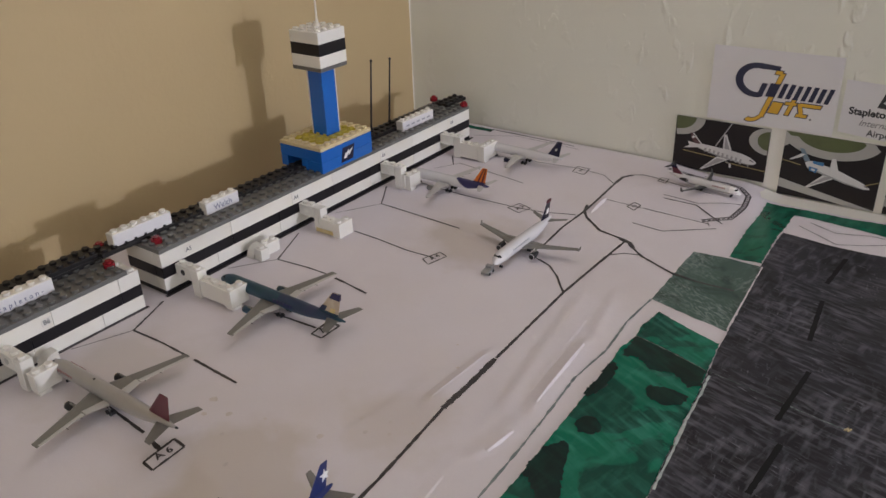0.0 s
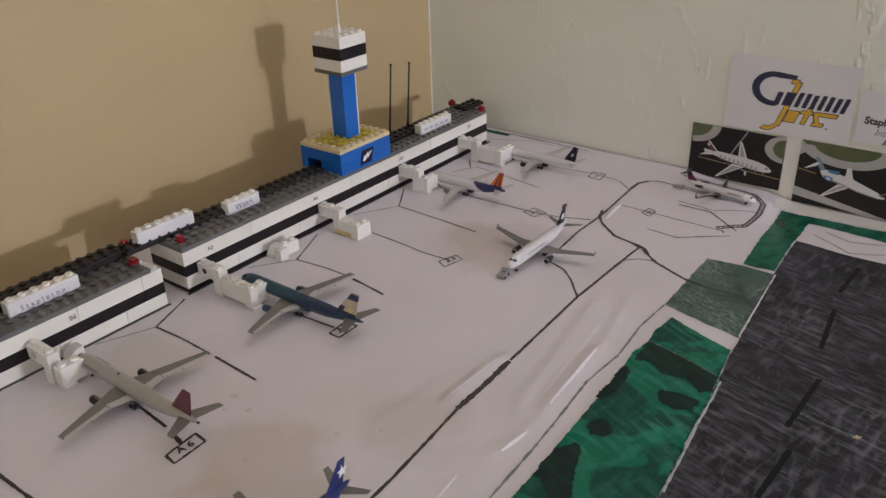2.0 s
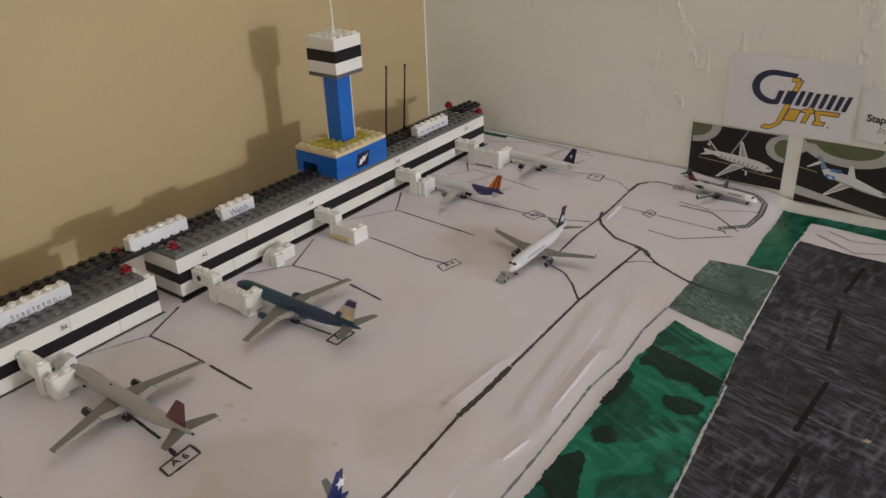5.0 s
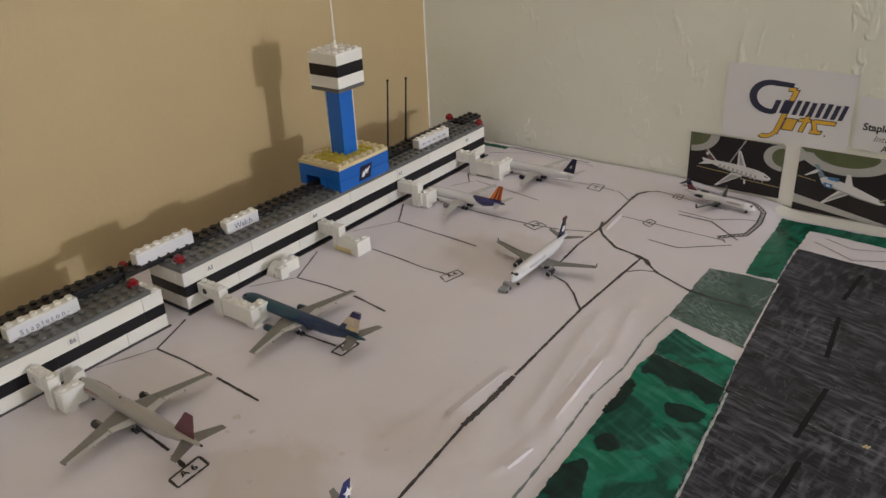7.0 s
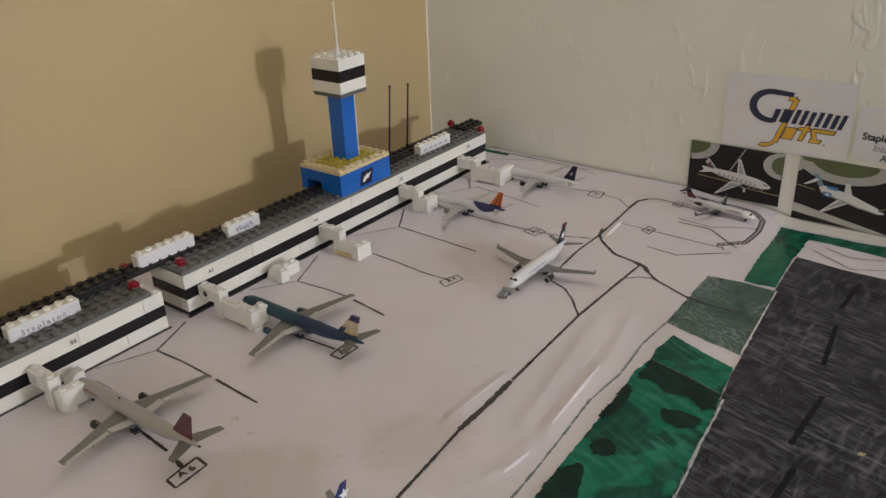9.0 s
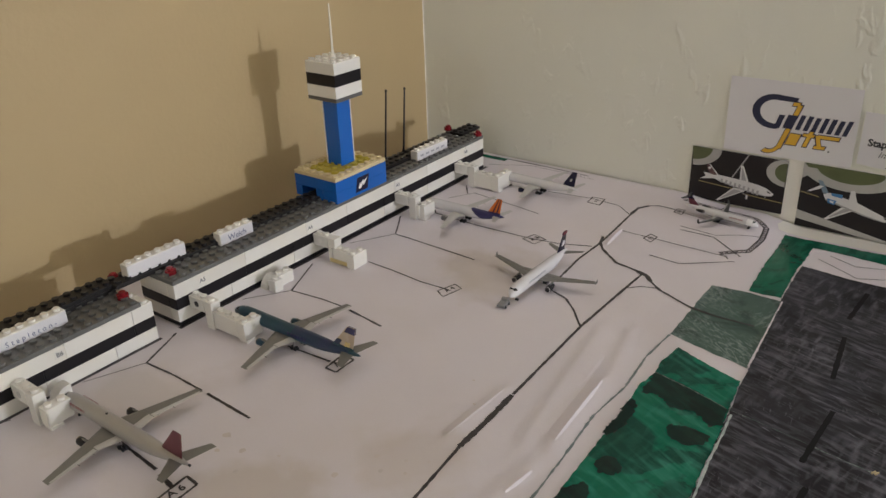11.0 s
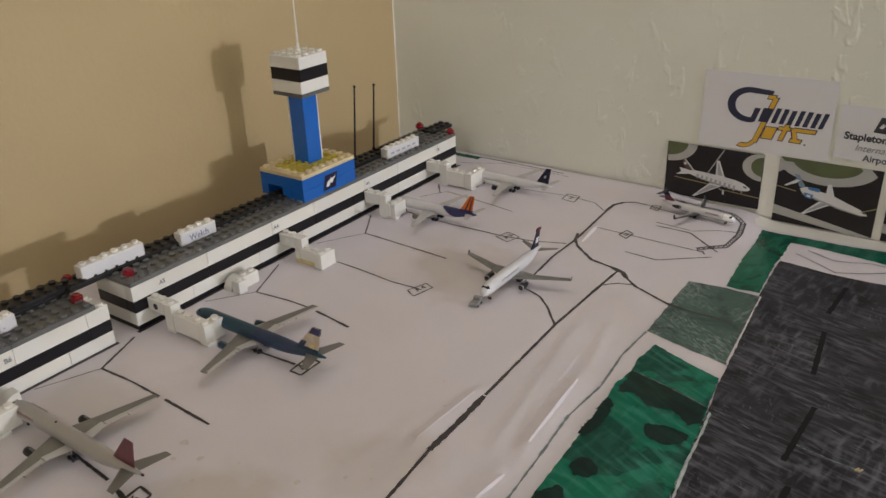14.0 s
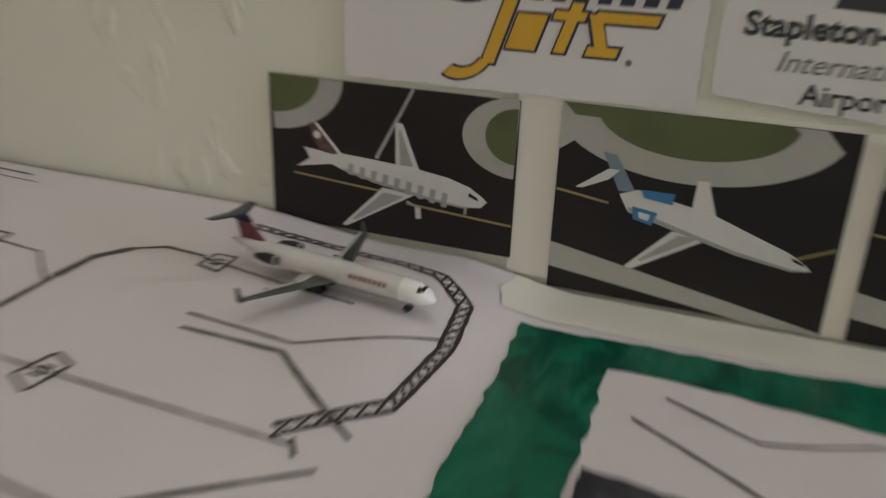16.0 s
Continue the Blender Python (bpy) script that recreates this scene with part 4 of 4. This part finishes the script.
    for dy in (-0.7, 0.7):
        part("wheel", add_cyl(bmesh.new(), 0.12 * L, 1.0, dy - 0.35, dy + 0.35, 1.0, 12, axis="y"), M_DARK, g)
    # fin, with its own livery
    tall = L * (0.155 if span > 90 else 0.185) if kind == "wing" else L * tail_tall
    ztop = zc + 0.6 * r + tall
    bm = surface((0.80 * L, 0, zc + 0.75 * r), (0.925 * L, 0, ztop), 0.15 * L, 0.058 * L, 0.9, True)
    f = part("fin", bm, fin[0], a)
    for k, (x0, z0, x1, z1, m2) in enumerate(fin[1:]):
        # livery panels: fractions of chord and height
        def at(u, v):
            lx = 0.80 * L + (0.125 * L) * v
            c = 0.15 * L + (0.058 - 0.15) * L * v
            return lx + u * c, zc + 0.75 * r + v * (ztop - zc - 0.75 * r)
        for s in (1, -1):
            quad = [at(x0, z0), at(x1, z0), at(x1, z1), at(x0, z1)]
            bm = bmesh.new()
            lo = [bm.verts.new((x * U, s * 0.25 * U, z * U)) for x, z in quad]
            hi = [bm.verts.new((x * U, s * (0.72 + 0.02 * k) * U, z * U)) for x, z in quad]
            bm.faces.new(lo)
            bm.faces.new(hi)
            for i in range(4):
                bm.faces.new((lo[i], lo[(i + 1) % 4], hi[(i + 1) % 4], hi[i]))
            bmesh.ops.recalc_face_normals(bm, faces=bm.faces)
            part("livery_panel", bm, m2, f)
    if kind != "wing":
        for s in (1, -1):
            part("tailplane", surface((0.915 * L, 0, ztop - 0.3), (0.975 * L, s * span * 0.16, ztop - 0.1), 0.085 * L, 0.045 * L, 0.7), M_NAVY, a)
    return a


def titles(a, L, r, zc, x0, n, material, step=2.2, size=1.7, z=0.35):
    """Lettering too small to read: a row of short bars on both sides of the body."""
    for s in (1, -1):
        bm = bmesh.new()
        for k in range(n):
            y = s * r * math.sqrt(1 - z * z)
            add_box(bm, x0 + k * step, y - 0.25, zc + z * r - size / 2, x0 + k * step + step * 0.62, y + 0.25, zc + z * r + size / 2, bevel=0)
        part("title_bars", bm, material, a)


def cockpit(f, z, y):
    return 0.036 < f < 0.062 and 0.38 < z < 0.68


p1 = airliner("silver-white model jet with a dark red fin", pose(0.0205, -0.0990, 0), 119, 98, 4.7, 10.0, (M_SILVER, M_GLASSDARK, M_WINGGREY), lambda f, z, y: 1 if cockpit(f, z, y) else (2 if z < -0.75 else 0), (M_DARKRED,), engine=M_DARK, flap=M_WINGPALE)
part("beacon", add_cyl(bmesh.new(), 46, 0, 14.4, 15.1, 0.7, 8), M_DARK, p1)
part("exhaust", add_cyl(bmesh.new(), 0, 12.5, 118.2, 119.3, 0.7, 8, axis="x"), M_DARK, p1)
titles(p1, 119, 4.7, 10.0, 15, 6, M_FADERED, 2.6, 1.6)
p2 = airliner("teal-blue model jet with a gold-patterned fin", pose(0.0260, 0.0285, 0, 0, 0, -0.6), 119, 96, 4.7, 10.2, (M_TEAL, M_GLASSDARK, M_WINGGREY, M_TEALVIOLET), lambda f, z, y: 1 if cockpit(f, z, y) else (2 if z < -0.8 else (3 if 0.52 < f < 0.93 and z > -0.35 else 0)), (M_GOLDTAIL, (0.12, 0.74, 1.0, 1.0, M_PURPLE), (0.0, 0.0, 1.0, 0.12, M_TEAL), (0.0, 0.12, 0.3, 0.34, M_TEALVIOLET), (0.55, 0.14, 0.8, 0.32, M_STRIPE)), engine=M_TEAL, wing=M_WINGGREY, flap=M_WINGPALE)
titles(p2, 119, 4.7, 10.2, 58, 6, M_PURPLE, 3.0, 2.2, 0.2)
p3 = airliner("white model jet with indigo rear and orange-striped fin", pose(0.0180, 0.2605, 0), 85, 83, 4.5, 9.6, (M_PALE, M_GLASSDARK, M_PURPLE), lambda f, z, y: 1 if cockpit(f, z, y) else (2 if f > 0.70 - 0.09 * z else 0), (M_ORANGE, (0.35, 0.1, 0.48, 1.0, M_DARKRED), (0.7, 0.1, 0.82, 1.0, M_DARKRED), (0.0, 0.0, 1.0, 0.12, M_PURPLE)), engine=M_WINGGREY, wing=M_WINGPALE)
p4 = airliner("white model jet with a navy fin at the far stand", pose(0.0410, 0.3550, 0, 0, 0, -2), 85, 83, 4.4, 9.6, (M_PALE, M_GLASSDARK, M_WINGPALE), lambda f, z, y: 1 if cockpit(f, z, y) else (2 if z < -0.6 else 0), (M_NAVY, (0.42, 0.38, 0.62, 0.55, M_PRINTGREY)), engine=M_NAVY, wing=M_WINGPALE)
p5 = airliner("white model jet with navy fin taxiing across the apron", pose(0.1775, 0.1505, 0, 0, 0, 90), 85, 86, 4.7, 9.6, (M_PALE, M_GLASSDARK, M_WINGGREY), lambda f, z, y: 1 if cockpit(f, z, y) else (2 if z < -0.8 else 0), (M_NAVY, (0.0, 0.88, 1.0, 1.0, M_DARKRED), (0.4, 0.3, 0.75, 0.55, M_JETWHITE)), engine=M_DARK, winglet=3.0)
titles(p5, 85, 4.7, 9.6, 20, 11, M_FAINT, 2.2, 1.3)
# nose in a brighter white than the body: the side light's highlight, coloured in
p6 = airliner("small white model jet with rear engines and T-tail", pose(0.2845, 0.3725, 0, 0, 0, 172.5), 67, 55, 3.5, 5.9, (M_PALE, M_GLASSDARK, M_WINGGREY, M_JETWHITE), lambda f, z, y: 1 if cockpit(f, z, y) else (2 if z < -0.6 else (3 if f < 0.14 else 0)), (M_DARKRED, (0.0, 0.72, 1.0, 1.0, M_NAVY)), engine=M_DARK, kind="tail", winglet=4.0, wing_at=0.42, wing_root=0.16, wing=M_DARKWING, flap=M_WINGPALE, tail_tall=0.12)
titles(p6, 67, 3.5, 5.9, 13, 8, M_FADERED, 1.5, 1.2, 0.4)
p7 = airliner("model jet with a white star on its blue fin", pose(0.2355, -0.1690, 0, 0, 0, 90), 85, 83, 4.9, 9.6, (M_SILVER, M_GLASSDARK, M_STARBLUE), lambda f, z, y: 1 if cockpit(f, z, y) else (2 if f > 0.75 else 0), (M_STARBLUE,), engine=M_STARBLUE)
star = [((3.5 if k % 2 == 0 else 1.5) * math.sin(k * math.pi / 5), (3.5 if k % 2 == 0 else 1.5) * math.cos(k * math.pi / 5)) for k in range(10)]
for s in (1, -1):
    f = part("star", flat(bmesh.new(), star, -0.3, 0.1), M_JETWHITE, p7, "white star")
    f.matrix_basis = pose(80.5 * U, s * 0.62 * U, 21.5 * U, 90, 0, 0)

tug = thing("pushback_tug", "tiny grey pushback tug under the jet nose", "toy tug", pose(0.1735, 0.1485, 0, 0, 0, 8))
part("body", add_box(box(-3, -5, 1.0, 3, 5, 3.2), -2.4, 1.5, 3.2, 2.4, 4.4, 5.4), M_TUG, tug)
for x in (-3, 3):
    for y in (-3, 3):
        part("wheel", add_cyl(bmesh.new(), y, 1.1, x - 0.5, x + 0.5, 1.1, 10, axis="x"), M_DARK, tug).rotation_euler = (0, 0, 0)
part("tow_bar", box(-0.4, 4.8, 1.4, 0.4, 13, 2.0, bevel=0), M_TUG, tug)


# ---- prints and signs on the wall ----
def wall_sheet(name, label, category, x, z, w, h, material, y=None, yaw=0.0, turn=0.0, lean=0.0, outline=None):
    """A card at the north wall: local x runs along the wall, local y up it, local z out of it."""
    t = thing(name, label, category, pose(x * U, (WALL_Y - 0.8 if y is None else y) * U, z * U, 90 - lean, 0, yaw) @ pose(0, 0, 0, 0, 0, turn))
    part("card", flat(bmesh.new(), outline or ((0, 0), (w, 0), (w, h), (0, h)), 0, 0.3), material, t)
    return t


def shape(t, pts, level, material, name="print"):
    return part(name, flat(bmesh.new(), pts, 0.28, 0.3 + 0.06 * level), material, t)


def arc(cx, cy, rx, ry, a0, a1, n=18):
    return [(cx + rx * math.cos(radians(a0 + (a1 - a0) * i / n)), cy + ry * math.sin(radians(a0 + (a1 - a0) * i / n))) for i in range(n + 1)]


def line(t, a, b, width, level, material, name="print"):
    """A thin printed stroke."""
    dx, dy = b[0] - a[0], b[1] - a[1]
    k = width / 2 / math.hypot(dx, dy)
    ox, oy = -dy * k, dx * k
    return shape(t, ((a[0] + ox, a[1] + oy), (a[0] - ox, a[1] - oy), (b[0] - ox, b[1] - oy), (b[0] + ox, b[1] + oy)), level, material, name)


# a jet with lettered sides on a dark taxiway
ph1 = wall_sheet("photo_print", "photo of a white jet on dark tarmac taped to wall", "photo", 203.5, -3.0, 85, 49.6, M_PRINTDARK, 427.0)
shape(ph1, [(0.02, 49.5), (27.2, 49.5)] + arc(0.5, 50, 26.5, 18.5, 0, -88), 1, M_PRINTCONC)
shape(ph1, [(0.02, 49.5), (18.4, 49.5)] + arc(0.5, 49.5, 18, 12.5, 0, -88), 2, M_PRINTGRASS)
shape(ph1, [(84.9, 49.4)] + arc(84.9, 38, 17.5, 12.4, 100, 268), 1, M_PRINTCONC)
shape(ph1, arc(84.9, 38.6, 10.2, 8.6, 92, 268), 2, M_PRINTGRASS)
line(ph1, (8.5, 17.2), (41, 15.2), 0.7, 2, M_PRINTYELLOW)
line(ph1, (49.5, 12.4), (84.8, 10.4), 0.7, 2, M_PRINTYELLOW)
line(ph1, (51, 49.4), (38.6, 26), 1.1, 2, M_PRINTGREY)
shape(ph1, ((14.5, 35), (17.5, 35), (25.5, 26), (19.5, 25), (15.5, 30)), 3, M_PRINTFIN, "fin_print")
line(ph1, (17, 35), (25.8, 25.6), 0.9, 4, M_PRINTWHITE)
part("fin_dot", add_cyl(bmesh.new(), 17.4, 31.2, 0.3, 0.6, 1.3, 10), M_PRINTWHITE, ph1)
shape(ph1, ((12.5, 26.5), (17.5, 26), (24.5, 25), (22.5, 22), (9.5, 19.6), (14.5, 23)), 4, M_PRINTWHITE, "tailplane_print")
shape(ph1, ((45.3, 38.4), (47.6, 38.4), (53.6, 24), (45.5, 24)), 4, M_PRINTWHITE, "wing_print")
shape(ph1, ((46.4, 36.2), (47.2, 36.2), (51.6, 25), (47.2, 25)), 5, M_PRINTGREY, "wing_print")
shape(ph1, ((41, 16.6), (52, 15.6), (28, 1.3), (26.4, 1.6)), 4, M_PRINTWHITE, "wing_print")
shape(ph1, ((41.4, 15.0), (48.6, 14.6), (31, 3.8), (30, 4.2)), 5, M_PRINTGREY, "wing_print")
shape(ph1, ((22.5, 25), (25.5, 26), (38.5, 25.4), (53.5, 24.3), (63.5, 23), (70.5, 21), (74.7, 18.4), (76.5, 17), (74.7, 15), (68.5, 13.9), (57.5, 14.9), (39.5, 17.6), (28.5, 20), (22.5, 22)), 6, M_PRINTWHITE, "fuselage_print")
shape(ph1, ((26, 21.4), (39.5, 18.6), (57.5, 15.9), (68.5, 14.6), (74, 15), (68.5, 13.9), (57.5, 14.9), (39.5, 17.6), (28.5, 20)), 7, M_PRINTGREY)
for k in range(9):
    x, y = 29 + k * 4.1, 23.2 - k * 0.62
    shape(ph1, ((x, y), (x + 1.9, y - 0.3), (x + 1.3, y - 4.0 - 0.12 * k), (x - 0.5, y - 3.7 - 0.12 * k)), 7.4, M_PRINTGREY, "title_bar")
shape(ph1, ((70.6, 19.4), (73.4, 18.0), (73.8, 17.0), (70.4, 18.2)), 8, M_PRINTDARK, "windscreen_print")
line(ph1, (53.4, 11.8), (53.8, 8.0), 1.7, 5, M_PRINTWHITE, "engine_print")
line(ph1, (49.5, 13.2), (54.2, 11.4), 0.6, 5, M_PRINTGREY)
line(ph1, (69.6, 14), (69.4, 12), 0.8, 5, M_PRINTGREY, "gear_print")

# a jet with engines at its tail beside a grass island
ph2 = wall_sheet("photo_print", "photo of a white jet with blue engines taped to wall", "photo", 301.0, -10.0, 79, 58, M_PRINTDARK, 427.0)
ph3 = wall_sheet("photo_print", "photo of a red and white jet taped to wall", "photo", 386.5, -10.0, 80, 57, M_PRINTDARK, 427.0)
for ph, w, h, body, tail, engines in ((ph2, 79, 58, M_PRINTWHITE, M_PRINTSTEEL, M_PRINTBLUE), (ph3, 80, 57, M_PRINTWHITE, M_PRINTRED, None)):
    top = h - 0.1
    shape(ph, [(0.02, top), (0.02, 44)] + arc(37, 58, 39.5, 19.4, 214, 344, 24) + [(70, top)], 1, M_PRINTCONC, "concrete_print")
    shape(ph, [(0.6, top), (4, 54.6)] + arc(37, 58, 27, 12.4, 196, 352, 24) + [(62, top)], 2, M_PRINTGRASS, "grass_print")
    line(ph, (0.3, 32), (16, 29.8), 0.7, 2, M_PRINTYELLOW)
    line(ph, (69, 21.6), (w - 0.5, 26), 0.7, 2, M_PRINTYELLOW)
    shape(ph, ((0.02, 15), (w - 0.02, 0.6), (w - 0.02, 0.02), (58, 0.02), (0.02, 7)), 1, M_PRINTCONC, "concrete_print")
    shape(ph, ((13, 45), (17, 44.4), (23.5, 34), (18.5, 34)), 3, tail, "fin_print")
    shape(ph, ((6, 33.4), (15, 40), (18.4, 40.2), (15.5, 37), (8, 33.4)), 4, body, "tailplane_print")
    shape(ph, ((40, 40), (43, 40.2), (46.4, 30), (39.6, 32)), 4, body, "wing_print")
    shape(ph, ((35, 24), (46.4, 24), (25, 10.6), (22.8, 11)), 4, body, "wing_print")
    shape(ph, ((37, 23.2), (43, 23.2), (27.5, 13.4), (26.5, 13.8)), 5, M_PRINTGREY, "wing_print")
    shape(ph, ((19, 33), (24, 35), (34, 33), (45, 31), (58, 26.2), (67, 23), (72, 20), (73, 18.8), (68, 17.8), (53, 20), (37, 24), (22, 28)), 6, body, "fuselage_print")
    shape(ph, ((22, 29.6), (37, 25.4), (53, 21.2), (68, 18.6), (72.4, 18.6), (68, 17.8), (53, 20), (37, 24), (22, 28)), 7, M_PRINTGREY if engines else M_PRINTRED)
    shape(ph, ((68, 22), (71, 20.6), (71.4, 19.8), (68, 21)), 8, M_PRINTDARK, "windscreen_print")
    if engines:
        shape(ph, ((25, 35.2), (34.4, 35.2), (34.2, 32), (26, 33)), 7.5, engines, "engine_print")
        shape(ph, ((23, 30), (30.4, 29), (29, 25), (23.6, 26.2)), 8, engines, "engine_print")
        shape(ph, ((25, 28.6), (28.4, 28.2), (28, 26.2), (25.2, 26.8)), 8.5, body, "engine_print")

# cream card strips between the photos
bord = thing("photo_border", "pale cream card strips between the photos", "card", pose(0, 0.4276, 0, 90, 0, 0))
for x0, z0, x1, z1 in ((287.5, -8, 302, 49), (379, -10.5, 387.5, 48.5), (465, -10.5, 474, 48.5), (302.2, 47, 378.8, 49.6)):
    part("strip", flat(bmesh.new(), ((x0, z0), (x1, z0), (x1, z1), (x0, z1)), 0, 0.3), M_EDGE, bord)

logo = wall_sheet("logo_sign", "white card with navy and gold slanted logo shapes", "sign", 231, 48.5, 106, 66, M_CARD, turn=0.2)


def slant(t, x, y, w, h, level, material, k=0.28, name="logo_shape"):
    return shape(t, ((x, y), (x + w, y), (x + w + k * h, y + h), (x + k * h, y + h)), level, material, name)


def outlined(t, x, y, w, h, k, up):
    slant(t, x - 0.8, y - 0.7, w + 1.4, h + 1.4, 1 + up, M_LOGONAVY, k)
    slant(t, x, y, w, h, 2.4 + up, M_LOGOGOLD, k)


ring = arc(39, 39.5, 18, 15, 72, 285, 26)
inner = arc(40, 39.5, 12.4, 10.4, 285, 72, 26)
shape(logo, ring + inner, 4, M_LOGONAVY, "logo_shape")
shape(logo, ((40, 54.6), (58, 53.2), (56.6, 49.4), (41, 49.8)), 5, M_LOGONAVY, "logo_shape")
slant(logo, 40.5, 25.6, 4.6, 12, 5, M_LOGONAVY, 0.3)
for x, w, h in ((60.4, 3.8, 13), (66.6, 3.8, 13), (72.8, 3.8, 12.4), (79.2, 3.6, 13), (85.2, 3.8, 13), (91.4, 3.8, 12.4), (97.4, 3.6, 13)):
    slant(logo, x - 2.4, 26.4, w, h, 4, M_LOGONAVY, 0.3)
for a in ((44.6, 8, 3.8, 39.5, 0.34), (53.4, 46.4, 5.4, 3.0, 0.34), (65.6, 12.6, 3.2, 14.5, 0.34), (64.8, 21.6, 9, 2.4, 0.34), (74.6, 12.4, 8.6, 2.6, 0.34), (77.6, 13.6, 3.4, 10, -0.25), (76.4, 21.6, 17.0, 2.8, 0.34)):
    outlined(logo, *a, 0.12 * a[0] / 10)


def loop(t, cx, cy, rx, ry, thick, a0, a1, level, material):
    """A leaning open ring."""
    out = arc(cx, cy, rx, ry, a0, a1, 22)
    inn = arc(cx, cy, rx - thick, ry - thick, a1, a0, 22)
    return shape(t, [(x + 0.36 * (y - cy), y) for x, y in out + inn], level, material, "logo_shape")


loop(logo, 39.5, 9.6, 8.9, 7.7, 4.6, 235, 356, 2, M_LOGONAVY)
loop(logo, 39.5, 9.6, 8.2, 7.0, 3.2, 239, 352, 3, M_LOGOGOLD)
slant(logo, 47.6, 26.4, 7.6, 12, 4.4, M_LOGONAVY, 0.3)
outlined(logo, 51.6, 12.6, 8.6, 10, 0.34, 0.5)
part("dot", add_cyl(bmesh.new(), 87, 11.5, 0.3, 0.42, 0.9, 12), M_TEXTGREY, logo)

sign = wall_sheet("airport_sign", "white card airport name sign with a black emblem", "sign", 344, 51, 66, 52, M_CARD, turn=-0.6, outline=((-3.5, 3.2), (30, 1.0), (60, -1.8), (61, 46), (-4, 47)))
shape(sign, ((22, 27.5), (35, 27.0), (40, 39.5), (26, 40)), 1, M_TEXT, "emblem")
shape(sign, ((25.5, 31.5), (28, 31), (30.5, 34.2), (31, 31.8), (36.5, 36.8), (32, 34.6), (31.2, 36.4), (28.6, 33.6), (28.3, 35.5)), 2, M_CARD, "swoosh")
text_part("letters", "Stapleton-", 8.3, M_TEXT, sign, pose(36.2 * U, 19.6 * U, 0.36 * U), bold=0.28, align="RIGHT")
text_part("letters", "Welch", 8.3, M_TEXTGREY, sign, pose(36.8 * U, 19.2 * U, 0.36 * U), align="LEFT")
text_part("letters", "International", 7.6, M_TEXTGREY, sign, pose(30.5 * U, 11.0 * U, 0.36 * U), shear=0.3)
text_part("letters", "Airport", 7.6, M_TEXT, sign, pose(30 * U, 3.2 * U, 0.36 * U), bold=0.12)
